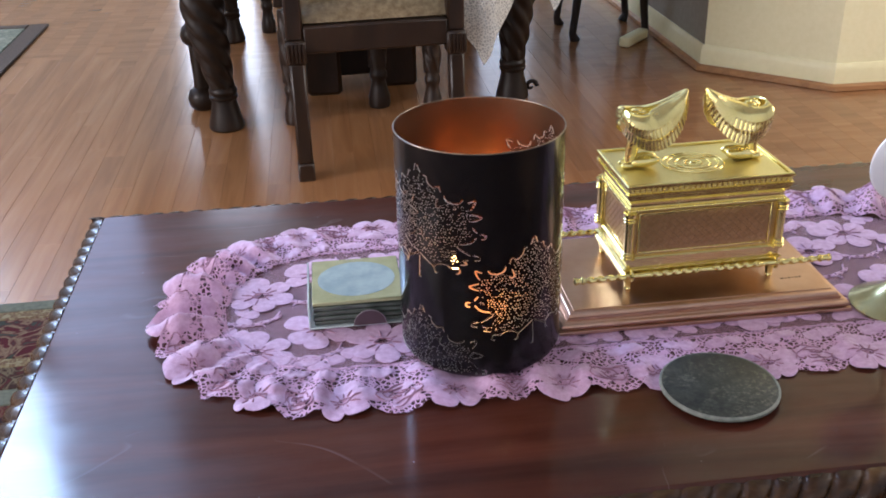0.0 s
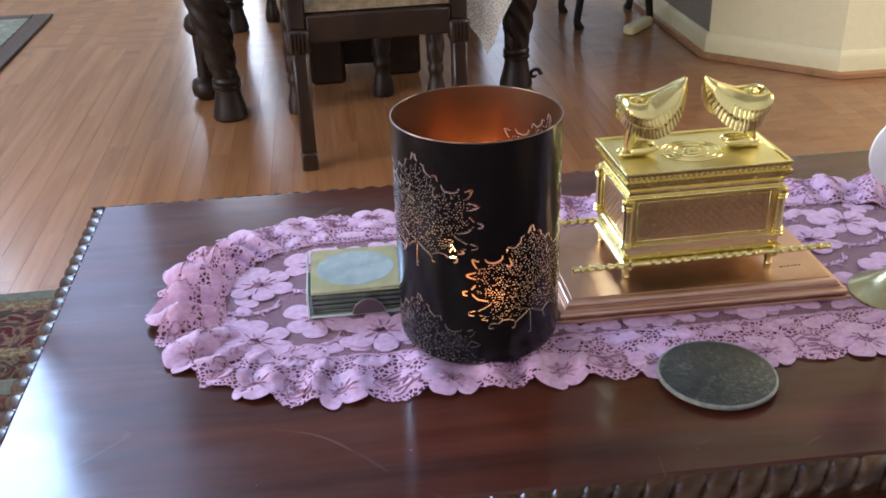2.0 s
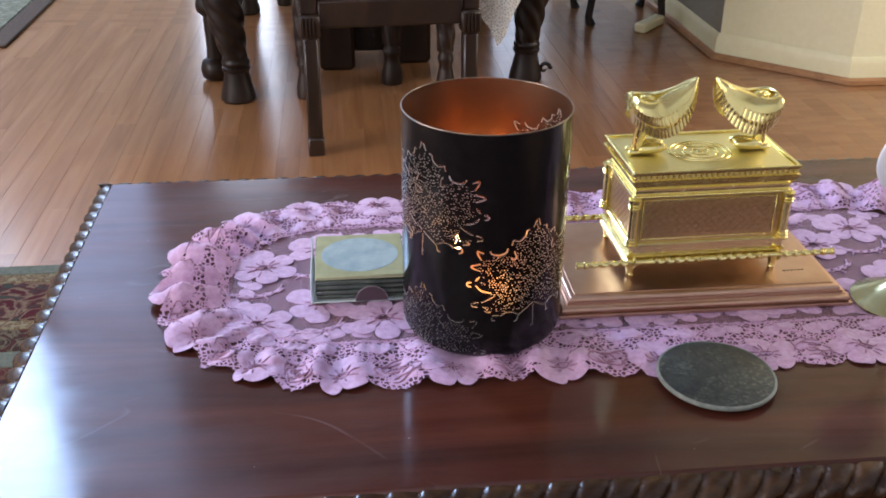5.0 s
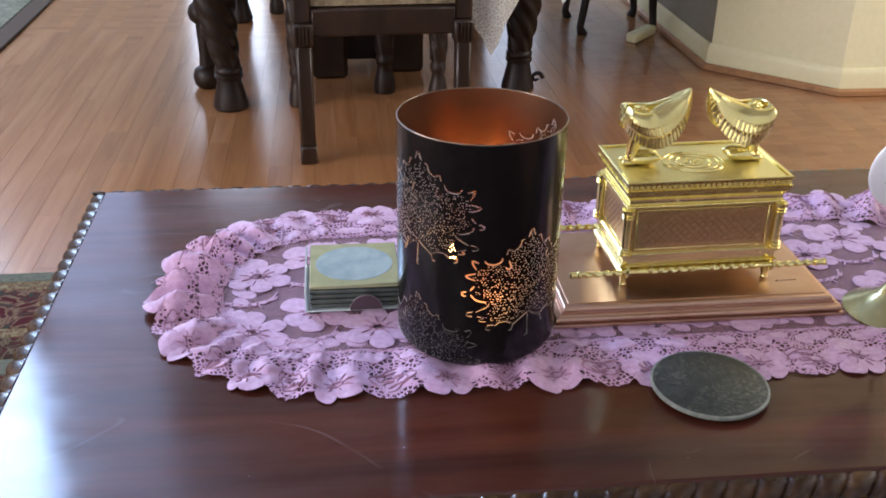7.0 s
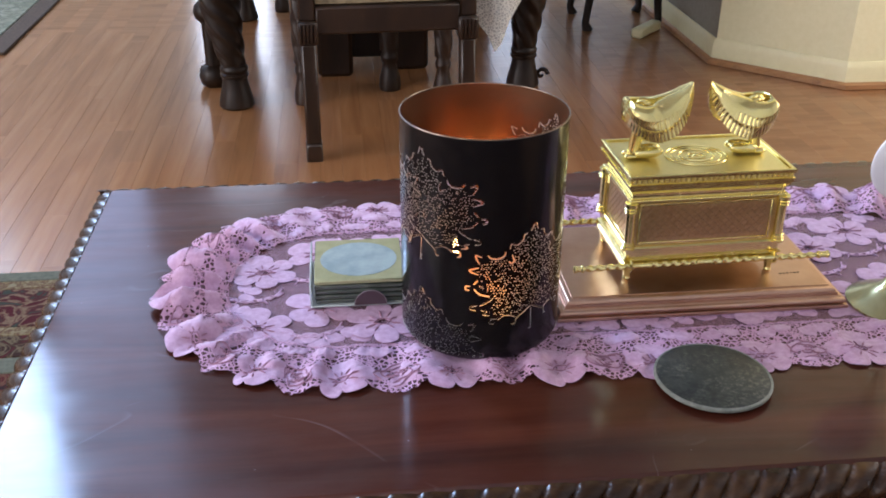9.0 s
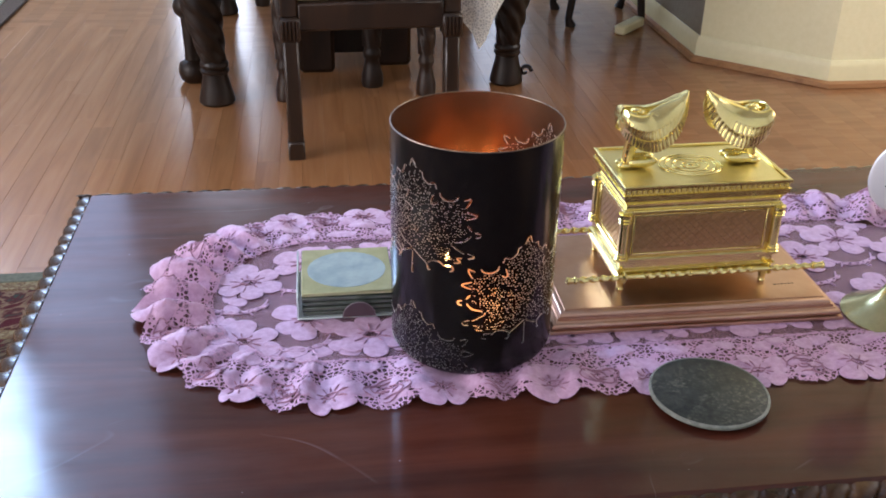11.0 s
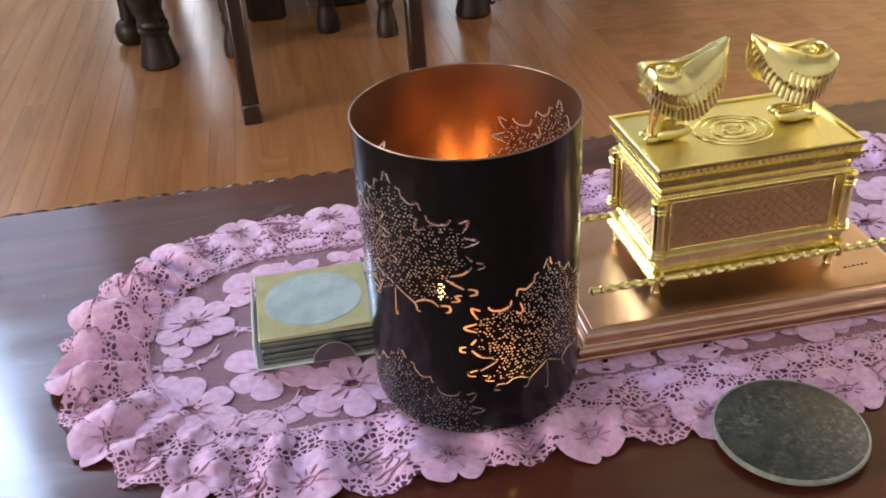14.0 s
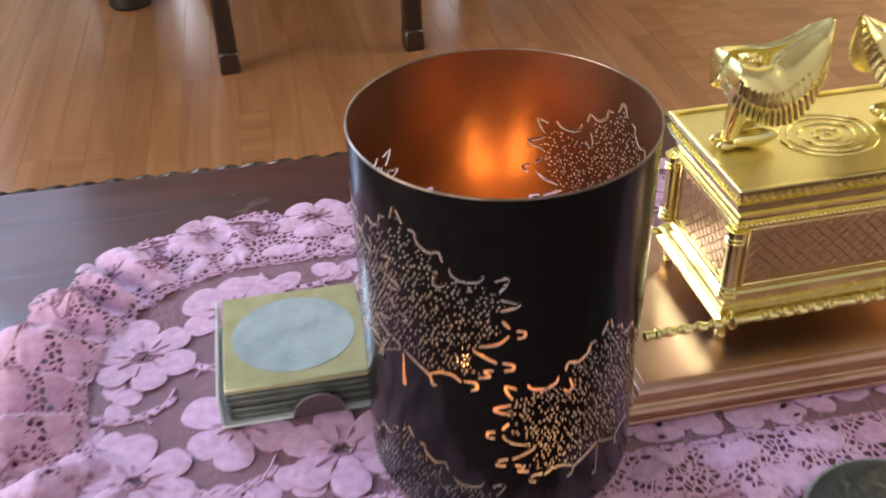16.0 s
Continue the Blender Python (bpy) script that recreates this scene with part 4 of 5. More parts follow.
def frill(s, d):
    """A point of the gathered frill: s along the outer edge, d out from the spine."""
    (x, y), (nx, ny) = around(s)
    k = min(1.0, max(0.0, (d - SEAM) / (EDGE - SEAM)))
    w = 2 * math.pi * s / PERIM
    ph = 2 * math.pi * s / (PERIM / round(PERIM / 0.051)) + 1.1 * math.sin(7 * w) + 0.8 * math.sin(16 * w + 1)
    fold = 0.5 + 0.5 * math.sin(ph)
    fine = 0.5 + 0.5 * math.sin(2 * math.pi * s / (PERIM / round(PERIM / 0.0125)) + 2 * math.sin(11 * w))
    bend = min(1.0, abs(nx) * 1.6 + .35)                  # the gathers stand higher round the ends
    amp = (0.7 + 0.45 * math.sin(5 * w + 2)) * bend
    z = 0.0012 + amp * 0.0230 * fold ** 1.4 * math.sin(math.pi * min(1, k * .80 + .08)) + 0.0012 * fine * (1 - k) ** 2 * math.sin(math.pi * min(1, k * 3.2 + .1))
    side = 0.003 * math.cos(ph) * k * bend
    dd = d - 0.005 * fold * k * bend
    px, py = x + nx * dd - ny * side, y + ny * dd + nx * side
    wrinkle = noise.noise(Vector((px * 48, py * 48, 3.0))) + .5 * noise.noise(Vector((px * 110, py * 110, 7.0)))
    z = max(.0010, z + .0050 * wrinkle * math.sin(math.pi * min(1, k * .85 + .05)) * (.45 + .55 * bend))
    pull = noise.noise(Vector((px * 30, py * 30, 11.0))) * .0045 * k
    px, py = px + nx * pull, py + ny * pull
    if math.hypot(px - .421, py - .7135) < .062:         # pressed flat under the stone coaster
        z = min(z, .0012)
    return Vector((px, py, TOP + z))


runner = thing("lace_runner", I4, "pink floral lace runner with a gathered frill on the table", "table runner")
s = Shape()
rows = []
nn = 220
for k in range(5):
    d = SEAM * (1 - k / 4) + 0.0005
    rows.append([(x + nx * d, y + ny * d, TOP + .0008) for (x, y), (nx, ny) in (around(PERIM * i / nn) for i in range(nn))])
s.grid(rows, True)
part("net_panel", s, M_NET, runner, "sheer pink net")
s = Shape()
NS = 900
rows = []
for k in range(15):
    row = []
    for i in range(NS):
        q0 = PERIM * i / NS
        ext = EDGE - 0.014 + 0.0028 * abs(math.sin(math.pi * q0 / 0.0105)) - 0.009 * math.cos(2 * math.pi * (q0 - SX1 + .083) / (PERIM / round(PERIM / .098)))
        row.append(frill(q0, SEAM - .002 + (ext - SEAM + .002) * k / 14))
    rows.append(row)
s.grid(rows, True)
part("frill", s, M_FRILL, runner, "gathered lacy frill")


def petal(ang, base, length, width, n=18):
    """Rings of a rounded petal, from the outline inwards; it grows broad towards its tip."""
    rings = []
    for k in (1.0, .86, .5, .15):
        ring = []
        for i in range(n):
            a = 2 * math.pi * i / n
            u = .5 - .5 * math.cos(a)
            w = width * .5 * math.sin(a) * (.50 + .62 * u)
            r = 1 + .022 * math.sin(6 * a)
            uu = base + length * (.5 + (u - .5) * k * r)
            ring.append((uu * math.cos(ang) - w * k * r * math.sin(ang), uu * math.sin(ang) + w * k * r * math.cos(ang)))
        rings.append(ring)
    return rings


def blossom(place, size, turn, rng, petals=5, skip=(), wide=1.0):
    """A five-petalled lace flower draped by place(x, y)."""
    s = Shape()
    for p in range(petals):
        if p in skip:
            continue
        a = turn + 2 * math.pi * p / petals + rng.uniform(-.09, .09)
        ln = size * rng.uniform(.84, 1.06)
        rings = petal(a, ln * .12, ln * .88, ln * wide * rng.uniform(.94, 1.12))
        pts = [[place(x, y) + Vector((0, 0, (.0003, .0005, .0005, .0004)[k] + .0004 * (p % 2))) for x, y in ring] for k, ring in enumerate(rings)]
        s.grid([[q - Vector((0, 0, .00045)) for q in pts[0]]] + pts, True)
        o = len(s.v)
        s.f.append(tuple(range(o - 18, o)))
    return s


def stamen_mesh(place, size, turn, rng):
    """Stamens worked in darker cord, with a knotted ring at the heart."""
    s = Shape()
    for p in range(9):
        a = turn - 2.6 + 5.2 * p / 8 + rng.uniform(-.15, .15)
        r0, r1 = size * .22, size * rng.uniform(.34, .52)
        s.tube([place(r * math.cos(a), r * math.sin(a)) + Vector((0, 0, .0010)) for r in (r0, (r0 + r1) / 2, r1)], [.0004, .0010, .0005], 6)
    s.tube([place(size * .20 * (1 + .2 * math.sin(4 * t)) * math.cos(t), size * .13 * math.sin(t)) + Vector((0, 0, .0011)) for t in (k * math.pi / 10 for k in range(21))], .0006, 5)
    return s


M_CORD = noisy("shadowed_cord", (.28, .135, .205), (.38, .20, .29), 300, .8)
rng = random.Random(5)
col = level = 0
u = SX0 - .083
while u < SX1 + .10:
    for v in ((.839, .953) if col % 2 == 0 else (.874, .993)):
        dx = max(SX0 - u, 0, u - SX1)
        if math.hypot(dx, v - SY) < SEAM - .003:
            level += 1
            put = lambda x, y, u=u, v=v, z=TOP + .0010 + .0006 * (level % 3): Vector((u + x, v + y, z))
            turn = rng.uniform(-.2, .2) + math.pi / 2
            fl = part("lace_flower", blossom(put, .0410, turn, rng, 6, (), .76), M_LACE, runner)
            part("stamen_knot", stamen_mesh(put, .0400, turn, rng), M_CORD, fl)
    col += 1
    u += .0625
# braided chains looping between the flowers
u, col = SX0 - .093, 0
while u < SX1 + .1:
    for v in ((.896, 1.012) if col % 2 == 0 else (.822, .935)):
        dx = max(SX0 - u - .02, 0, u + .02 - SX1)
        if math.hypot(dx, v - SY) < SEAM - .012:
            s = Shape()
            path = lambda f, v=v, u=u: (u - .033 + .066 * f, v - .002 + .030 * (f - .5) ** 2 * 2, TOP + .0016)
            for sg in (-1, 1):
                s.tube([(path(i / 24)[0], path(i / 24)[1] + sg * .0030 * math.sin(i * 1.05), TOP + .0016) for i in range(25)], .0009, 5)
            for i in range(7):
                x, y, z = path((i + .5) / 7)
                s.ball((x, y, z), .0036, .0032, .0008, 9, 5)
            for sg in (-1, 1):
                x, y, z = path(.5 + sg * .36)
                s.tube([(x, y, z), (x + sg * .005, y + .008, z), (x + sg * .008, y + .016, z)], .0010, 5)
                s.tube([(x - sg * .008, y, z), (x - sg * .010, y - .007, z), (x - sg * .006, y - .014, z)], .0009, 5)
            part("lace_chain", s, M_LACE, runner)
    col += 1
    u += .0625
# small sprigs of leaves filling the net between flowers and chains
u, col = SX0 - .112, 0
while u < SX1 + .11:
    for v in (.812, .868, .918, .968, 1.030):
        du, dv = u + rng.uniform(-.008, .008), v + rng.uniform(-.008, .008)
        if SEAM - .020 < math.hypot(max(SX0 - du, 0, du - SX1), dv - SY) < SEAM - .001:
            put = lambda x, y, du=du, dv=dv: Vector((du + x, dv + y, TOP + .0009))
            part("lace_sprig", blossom(put, rng.uniform(.021, .027), math.atan2(SY - dv, min(max(du, SX0), SX1) - du) - 1.25, rng, 5, (3, 4), .9), M_LACE, runner)
    col += 1
    u += .0415
# flowers and roses worked on the frill
NF = round(PERIM / .098)
STEP = PERIM / NF
for i in range(NF):
    s0 = SX1 - .083 + STEP * i + rng.uniform(-.004, .004)

    def put(x, y, s0=s0, d0=EDGE - .0265):
        d = d0 - y
        return frill(s0 - x * EDGE / max(d, .12) * (.75 + .25 * d / EDGE), d)
    turn = math.pi / 2 + rng.uniform(-.12, .12)
    fl = part("frill_flower", blossom(put, .0310, turn, rng, 5, (), .92), M_LACE, runner)
    part("stamen_knot", stamen_mesh(put, .0300, turn, rng), M_CORD, fl)

    def put2(x, y, s0=s0 + STEP * .5, d0=EDGE - .030):
        d = d0 - y
        return frill(s0 - x * EDGE / max(d, .12), d)
    fl = part("lace_rose", blossom(put2, .0185, rng.uniform(0, 6), rng, 7, (1, 3, 5)), M_LACE, runner)
    sh = Shape()
    for ring, rr in enumerate((.0150, .0110, .0070, .0035)):
        ph, gap = rng.uniform(0, 6), rng.uniform(0, 6)
        wav = lambda a: rr * (1 + .16 * math.sin(4 * a + ph))
        for seg in range(2):
            span = [gap + seg * 3.14 + 2.3 * q / 12 for q in range(13)]
            sh.tube([put2(wav(a) * math.cos(a) * 1.1, wav(a) * math.sin(a)) + Vector((0, 0, .0010)) for a in span], [.0003] + [.00075] * 11 + [.0003], 5)
    part("rose_outline", sh, M_CORD, fl)
    # a leaf-shaped patch by the seam between flower and rose
    for off in (.27, .73):
        def put3(x, y, s0=s0 + STEP * off, d0=SEAM + .006):
            d = d0 - y
            return frill(s0 - x * EDGE / max(d, .12) * .8, d)
        part("lace_leaf", blossom(put3, .020, -math.pi / 2 - .5 + rng.uniform(-.3, .3), rng, 5, (2, 3, 4)), M_LACE, runner)
s = Shape()
s.tube([frill(PERIM * i / 420, SEAM + .0015) + Vector((0, 0, .0002 + .0003 * (i % 3 == 0))) for i in range(420)] + [frill(0, SEAM + .0015) + Vector((0, 0, .0005))], .0005, 6)
part("gathering_seam", s, M_LACE, runner)

# ---- ornament with a round white disc ----
M_BRASS = noisy("aged_brass", (.42, .40, .20), (.52, .48, .26), 60, .25, metal=.9, relief=.05)
orn = thing("disc_ornament", pose(.655, .822, TOP + .003), "small ornament with a brass foot and a round white disc", "ornament")
part("foot", Shape().lathe([(.0001, 0), (.046, 0), (.047, .003), (.041, .007), (.030, .013), (.016, .022), (.009, .034), (.0001, .036)], 40), M_BRASS, orn, "flared brass foot")
part("stem", Shape().lathe([(.006, .033), (.009, .040), (.005, .048), (.005, .110), (.009, .116), (.006, .122)], 20), M_BRASS, orn)
M_WHITE = noisy("milky_glass", (.66, .66, .72), (.74, .74, .78), 20, .15, relief=.03, coat=.5)
dsc = part("disc", Shape().lathe([(.0001, -.003), (.036, -.003), (.0385, -.001), (.0385, .001), (.036, .003), (.0001, .003)], 48), M_WHITE, orn, "milky white round disc", at=pose(-.018, .0, .158, 90, 0, 0))
part("printed_mark", Shape().add([(-.022, -.010, .0035), (-.009, -.010, .0035), (-.009, .014, .0035), (-.022, -.010, .0031), (-.009, -.010, .0031), (-.009, .014, .0031)], [(0, 1, 2), (3, 5, 4), (0, 3, 4, 1), (1, 4, 5, 2), (2, 5, 3, 0)]), M_CARVED, dsc, "black printed shape")

# ---- rugs ----
def persian(name, c1, c2, c3, scale):
    m = mat(name, c1, .9, spec=.1)
    nt, b, node, link = tools(m)
    v = coords(node, link)
    vo = node("ShaderNodeTexVoronoi", Scale=scale)
    vo.inputs["Randomness"].default_value = .8
    link(v, vo.inputs["Vector"])
    n = node("ShaderNodeTexNoise", Scale=scale * 1.7, Detail=3.0, Distortion=1.5)
    link(v, n.inputs["Vector"])
    col = ramp(node, link, n.outputs[0], [(.40, c1), (.47, c2), (.55, c1), (.63, c3)])
    link(col, b.inputs["Base Color"])
    n3 = node("ShaderNodeTexNoise", Scale=420.0, Detail=2.0)
    link(v, n3.inputs["Vector"])
    bump(node, link, b, n3.outputs[0], .5, .002)
    return m


M_RED = persian("red_patterned_pile", (.070, .014, .016), (.12, .07, .045), (.025, .015, .018), 16)
M_SAGE = persian("sage_patterned_pile", (.26, .25, .17), (.17, .17, .12), (.33, .32, .24), 9)
M_BORDER = noisy("dark_rug_border", (.07, .045, .03), (.12, .08, .05), 90, .95)
M_GREENEDGE = noisy("grey_green_border", (.075, .085, .06), (.12, .125, .09), 90, .95)
M_OLIVEBAND = persian("olive_guard_stripe", (.17, .13, .07), (.10, .05, .035), (.21, .18, .11), 26)
M_WINE = persian("wine_border_pile", (.060, .011, .014), (.17, .12, .075), (.035, .045, .035), 11)
M_DEEP = persian("deep_brown_pile", (.035, .018, .014), (.13, .10, .06), (.07, .015, .016), 15)
rug = thing("red_rug", pose(-.1, 0, 0), "dark red patterned rug with green bands under the coffee table", "rug")
for nm, y0, y1, m, lb in (("edge_binding", 1.785, 1.822, M_GREENEDGE, "grey-green woven binding"), ("guard_stripe", 1.752, 1.785, M_OLIVEBAND, "olive guard stripe"),
                          ("main_border", 1.608, 1.752, M_WINE, "wine red border with pale flowers"), ("guard_stripe", 1.578, 1.608, M_OLIVEBAND, "olive guard stripe"),
                          ("inner_border", 1.505, 1.578, M_DEEP, "dark brown inner border"), ("inner_stripe", 1.455, 1.505, M_GREENEDGE, "grey-green stripe"), ("rug_field", -1.3, 1.455, M_RED, "dark red patterned field")):
    part(nm, Shape().box(-1.5, 1.5, y0 + .0006, y1 - .0006, .0015, .010, .002), m, rug, lb)
rug2 = thing("pale_rug", pose(-2.06, 3.865, 0), "pale sage patterned rug with a dark border on the oak floor", "rug")
part("rug_field", Shape().box(-.95, .93, -.365, .365, .0015, .011, .003), M_SAGE, rug2)
b = Shape().box(.935, 1.01, -.425, .425, .0015, .0115, .003).box(-1.0, .93, -.425, -.370, .0015, .0115, .003).box(-1.0, .93, .370, .425, .0015, .0115, .003)
part("border", b, M_BORDER, rug2, "dark brown woven border")

# ---- dining group ----


def twisted_leg(h, r, turns, r_foot, seed=0):
    """A spiral-carved leg with ringed ankle and flared foot."""
    s = Shape()
    s.lathe([(r_foot * .93, 0), (r_foot, .012), (r_foot * .96, .035), (r_foot * .72, .065), (r_foot * .62, .085), (r_foot * .78, .095), (r_foot * .80, .108), (r_foot * .66, .118), (r_foot * .72, .13)], 28)
    n = 60
    pts = [(0, 0, .125 + (h - .125) * i / n) for i in range(n + 1)]
    rad = [r * (.80 + .25 * math.sin(math.pi * min(1, .15 + .8 * i / n))) for i in range(n + 1)]
    s.tube(pts, rad, 28, twist=2 * math.pi * turns / h, lobes=5, depth=.07)
    return s


def carved_leg(h, lean):
    """A stout spiral leg, thickest at the knee, on a ringed ankle and a bell foot; lean shifts the knee along x."""
    s = Shape()
    s.lathe([(.047, 0), (.052, .007), (.050, .022), (.043, .050), (.037, .078), (.036, .090), (.041, .094), (.042, .102), (.037, .107), (.041, .112), (.041, .120), (.035, .128)], 32)
    n = 70
    pts, rad = [], []
    for i in range(n + 1):
        k = i / n
        pts.append((lean * math.sin(math.pi * .5 * min(1, k * 1.5)), 0, .122 + (h - .122) * k))
        rad.append(.034 + .026 * math.sin(math.pi * .5 * min(1, k * 1.7)) - .010 * max(0, k - .6))
    s.tube(pts, rad, 36, twist=17, lobes=6, depth=.075)
    return s


def knobbed_leg(h):
    """A slim leg with turned round knobs."""
    s = Shape()
    s.lathe([(.030, 0), (.042, .012), (.046, .035), (.040, .058), (.024, .070), (.022, .10), (.024, .20), (.040, .215), (.044, .235), (.038, .255), (.024, .268), (.024, h)], 28)
    return s


DTH = .74
dt = thing("dining_table", pose(.235, 3.25, 0), "heavy dark carved dining table with spiral legs and lace cloth", "dining table")
for x, y, lean in ((-.450, -.410, -.030), (.432, -.29, .012), (.43, .62, .0), (-.5, .62, .0)):
    part("leg", carved_leg(DTH - .10, lean), M_DARKWOOD, dt, "spiral-carved dark leg", at=pose(x, y, 0))
part("inner_leg", knobbed_leg(DTH - .10), M_DARKWOOD, dt, "slim turned leg with round knobs", at=pose(-.535, -.205, 0))
s = Shape()
s.tube([((.020 - .0015 * i) * math.cos(.55 * i), 0, (.020 - .0015 * i) * math.sin(.55 * i)) for i in range(12)], [.0075 - .0003 * i for i in range(12)], 8)
part("scroll", s, M_DARKWOOD, dt, "small carved scroll", at=pose(.492, -.29, .034))
part("apron", Shape().box(-.60, .60, -.56, -.53, DTH - .13, DTH - .03, .006), M_DARKWOOD, dt)
part("tabletop", Shape().box(-1.0, .95, -.66, .95, DTH - .03, DTH, .01), M_DARKWOOD, dt)
part("pedestal_post", Shape().box(-.056, .056, -.05, .05, 0, DTH - .03, .012), M_DARKWOOD, dt, at=pose(-.155, -.11, 0))
# dark sheet added as under-table shade; it hides the lit floor behind
part("pedestal_panel", Shape().box(-.13, .10, -.012, .012, .03, DTH - .03, .006), M_DARKWOOD, dt, "dark backing that stands in for the shade under the table", at=pose(-.03, -.03, 0))
part("pedestal_leg", twisted_leg(DTH - .03, .030, 1.2, .034), M_DARKWOOD, dt, "spiral-carved dark leg", at=pose(.012, -.29, 0))
part("pedestal_post", Shape().box(-.075, .075, -.05, .05, 0, DTH - .03, .012), M_DARKWOOD, dt, at=pose(.075, -.05, 0))

M_CLOTH = net("white_lace_cloth", .007, .13, (.78, .77, .70), .50)
cloth = thing("lace_tablecloth", pose(.235, 3.25, DTH), "white lace tablecloth hanging in points over the table edge", "tablecloth")
part("top_cloth", Shape().box(-.99, .94, -.66, .94, .001, .003), M_CLOTH, cloth)
s = Shape()
rows = []
for j in range(15):
    row = []
    for i in range(25):
        a = -1 + 2 * i / 24
        drop = .50 * (1 - abs(a) ** 1.05) + .02 + .010 * math.sin(i * 2.1)
        row.append((a * .235, -.012 * math.sin(3.2 * a * math.pi + 1) * (j / 14), -drop * j / 14))
    rows.append(row)
back = [[(x, y + .002, z) for x, y, z in row] for row in rows]
s.grid(rows + back[::-1], False, True)
hang = part("hanging_corner", s, M_CLOTH, cloth, "pointed lace corner", at=pose(.277, -.672, .002))
part("hanging_corner", hang.data, M_CLOTH, cloth, "pointed lace corner", at=pose(.47, -.662, .002) @ Matrix.Diagonal((.7, 1, .74, 1)))


M_CHAIRWOOD = wood("brown_chair_wood", (0.010, 0.0050, 0.0028), (0.026, 0.0125, 0.0066), (0.050, 0.024, 0.012), (12, 12, 3), (0.26, 0.44), 0.0)


def dining_chair():
    ch = thing("dining_chair", I4, "dark brown carved wooden dining chair with a padded brocade seat", "chair", group="chairs round the dining table")
    w, dp, sh = .20, .44, .398
    for sx in (-1, 1):
        rear = Shape()
        rear.box(-.021, .021, -.024, .024, 0, .050, .004, pose(0, -.012, 0, 3, 0, 0)).box(-.019, .019, -.021, .021, .045, .305, .005, pose(0, -.012, 0, -2, 0, 0))
        rear.box(-.025, .025, -.027, .027, .303, .362, .006).box(-.021, .021, -.022, .022, .360, 1.02, .005, pose(0, 0, 0, -1, 0, 0))
        for k in range(5):
            rear.tube([(-.018 + .009 * k, -.027, .310), (-.018 + .009 * k, -.030, .332), (-.018 + .009 * k, -.027, .355)], .0042, 6)
        part("rear_post", rear, M_CHAIRWOOD, ch, at=pose(sx * w, 0, 0))
        part("front_leg", twisted_leg(sh - .06, .026, 1.0, .030), M_CHAIRWOOD, ch, at=pose(sx * (w + .01), dp, 0))
        part("side_rail", Shape().box(-.014, .014, .02, dp - .02, sh - .085, sh - .01, .004), M_CHAIRWOOD, ch, at=pose(sx * w, 0, 0))
    part("rear_rail", Shape().box(-w + .02, w - .02, -.014, .014, sh - .072, sh - .004, .005), M_CHAIRWOOD, ch)
    part("front_rail", Shape().box(-w + .01, w - .01, -.014, .014, sh - .085, sh - .01, .005), M_CHAIRWOOD, ch, at=pose(0, dp, 0))
    seat = Shape()
    rows = []
    for j in range(13):
        q = -1 + 2 * j / 12
        rows.append([((w + .015) * p, dp / 2 + (dp / 2 - .004) * q, sh + .052 * (1 - abs(p) ** 5) ** .5 * (1 - abs(q) ** 5) ** .5) for p in (-1 + 2 * i / 14 for i in range(15))])
    low = [[(x, y, sh - .006) for x, y, z in row] for row in rows]
    seat.grid(rows).grid(low)
    part("seat", seat, noisy("worn_brocade", (.15, .105, .055), (.27, .20, .115), 70, .24, relief=.3), ch, "worn tan brocade cushion")
    part("top_rail", Shape().box(-w, w, -.018, .018, .93, 1.03, .012), M_CHAIRWOOD, ch)
    part("back_panel", Shape().box(-.10, .10, -.012, .012, .62, .93, .006), M_CHAIRWOOD, ch)
    return ch


chair = dining_chair()
chair.matrix_basis = pose(.2175, 2.42, 0, 0, 0, 3)
copy_thing(chair, pose(.10, 4.42, 0, 0, 0, 178))

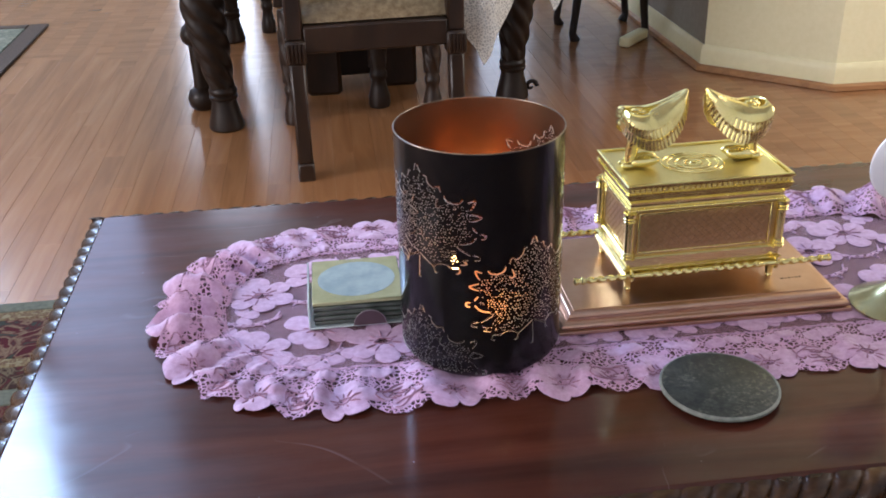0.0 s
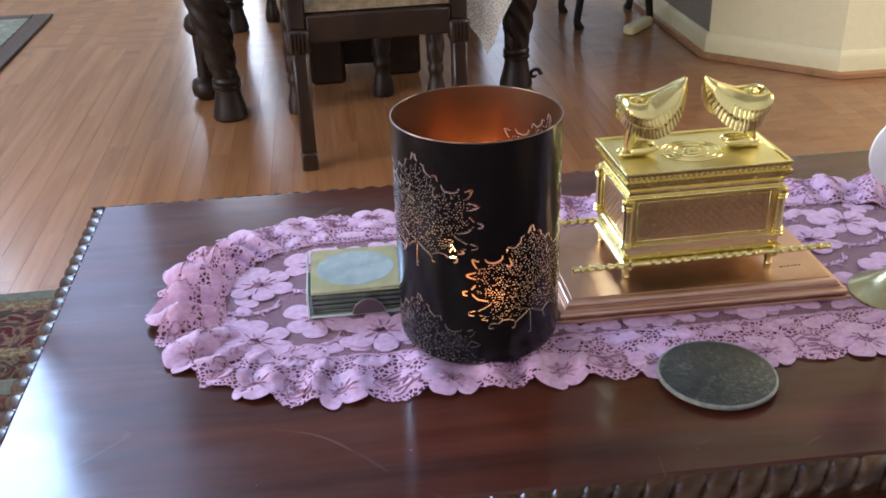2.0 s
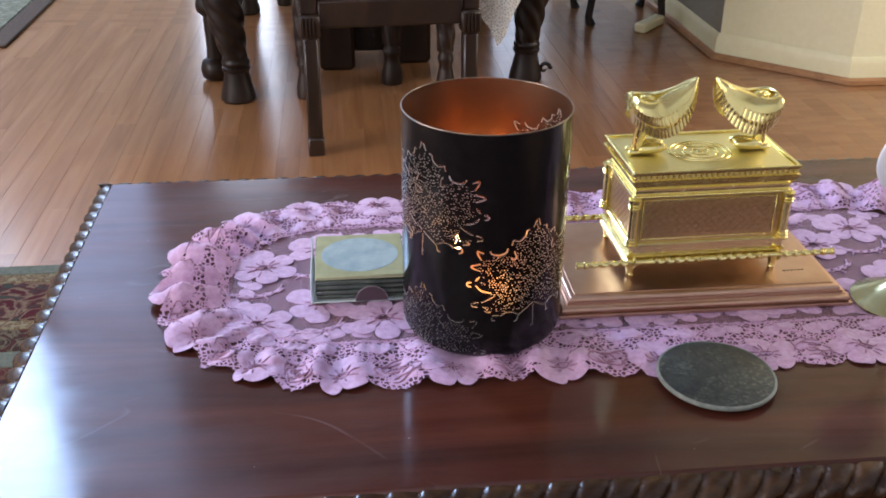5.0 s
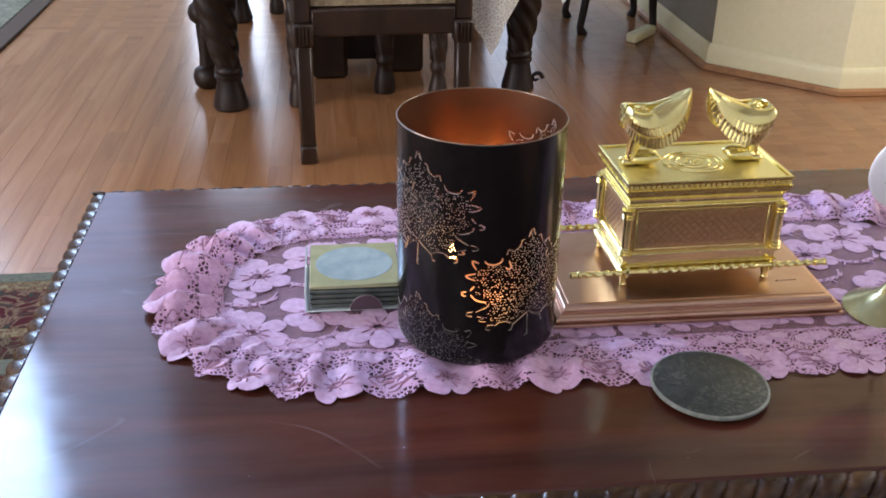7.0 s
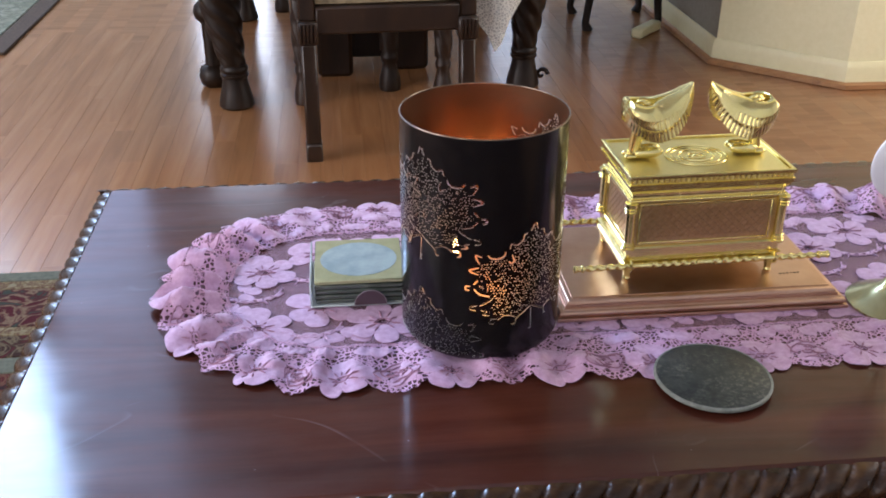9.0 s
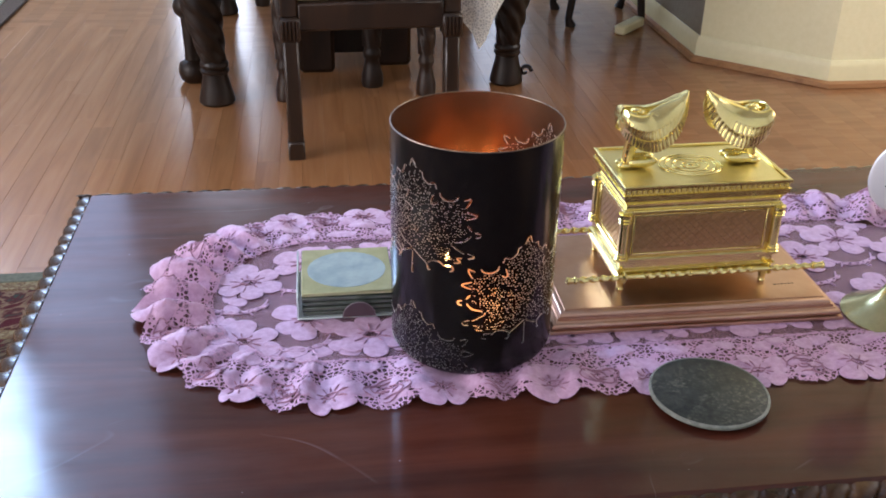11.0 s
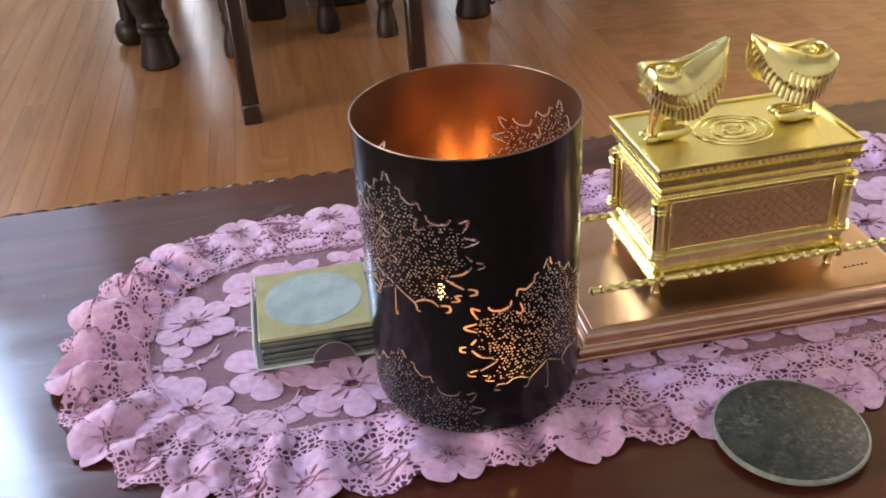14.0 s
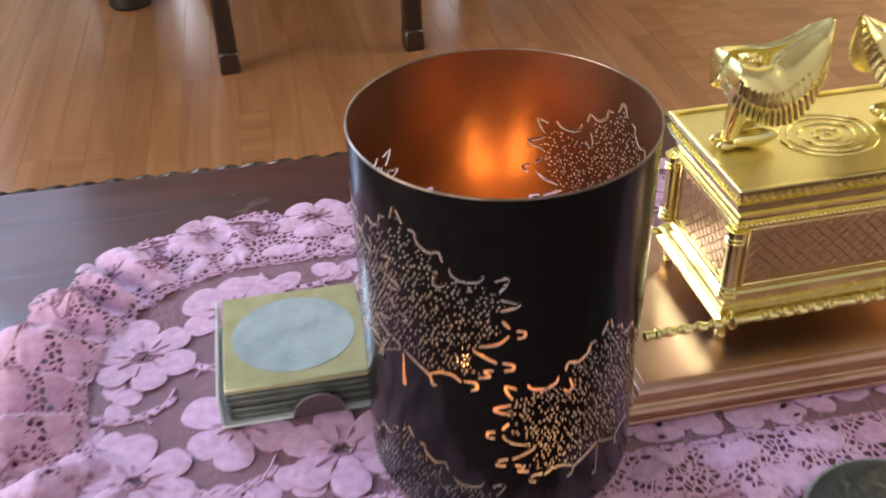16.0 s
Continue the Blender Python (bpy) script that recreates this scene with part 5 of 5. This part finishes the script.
side = thing("side_table", pose(1.16, 3.72, 0), "dark wooden side table with curved legs near the wall", "side table")
cab = Shape().tube([(0, 0, .0), (-.012, -.004, .03), (-.002, 0, .10), (.012, .005, .25), (.03, .012, .42), (.02, .01, .56)], [.020, .014, .015, .019, .026, .028], 12).mesh("leg", M_DARKWOOD)
for sx in (-1, 1):
    for sy in (-1, 1):
        part("leg", cab, M_DARKWOOD, side, at=pose(sx * .13, sy * .13, 0, 0, 0, 0 if sx < 0 else 180))
part("tabletop", Shape().box(-.18, .18, -.18, .18, .55, .585, .008), M_DARKWOOD, side)
solid("white_strip", Shape().box(-.085, .085, -.022, .022, .0, .035, .006), M_TRIM, pose(1.235, 3.52, .001, 0, 0, 48), "pale cream painted strip lying on the floor", "door stop")
# ---- oak strip floor, laid piece by piece ----
floor = thing("floor", pose(0, 0, 0), "honey-brown oak strip floor with a soft shine", "floor", kind="structure")
BW, GAP = .0572, .0003
rng = random.Random(21)
part("subfloor", Shape().box(ULEFT - .14, URIGHT + .14, VBACK - .14, VFAR + .14, -.12, -.006), M_SHOE, floor)
lengths = (.45, .62, .80, 1.05)
boards = {}
for L in lengths:
    boards[L] = Shape().box(-L / 2, L / 2, -BW / 2 + GAP / 2, BW / 2 - GAP / 2, -.006, 0, .0003).mesh("board", M_FLOOR, 0)
M_REST = M_FLOOR.copy()
nt = M_REST.node_tree
for nd in list(nt.nodes):
    if nd.bl_idname == "ShaderNodeObjectInfo":
        geo = nt.nodes.new("ShaderNodeNewGeometry")
        for lk in list(nt.links):
            if lk.from_node == nd:
                to = lk.to_socket
                nt.links.remove(lk)
                nt.links.new(geo.outputs["Random Per Island"], to)
rest = Shape()
count = 0
u = ULEFT
while u < URIGHT + .1:
    v = VBACK - rng.uniform(0, .8)
    while v < VFAR:
        L = rng.choice(lengths)
        c = v + L / 2
        near = -1.15 < u < .95 and 1.75 < c < 3.6
        if near and count < 300:
            part("board", boards[L], M_FLOOR, floor, at=pose(u, c, 0, 0, 0, 90))
            count += 1
        else:
            rest.add([(x, y, z) for x in (-BW / 2 + GAP / 2, BW / 2 - GAP / 2) for y in (max(-L / 2, VBACK - c), min(L / 2, VFAR - c) - GAP) for z in (-.006, 0)],
                     [(0, 1, 3, 2), (4, 6, 7, 5), (0, 4, 5, 1), (2, 3, 7, 6), (1, 5, 7, 3), (0, 2, 6, 4)], pose(u, c, 0))
        v += L
    u += BW
tagged(part("far_boards", rest, M_REST, floor, smooth=0), kind="stuff")
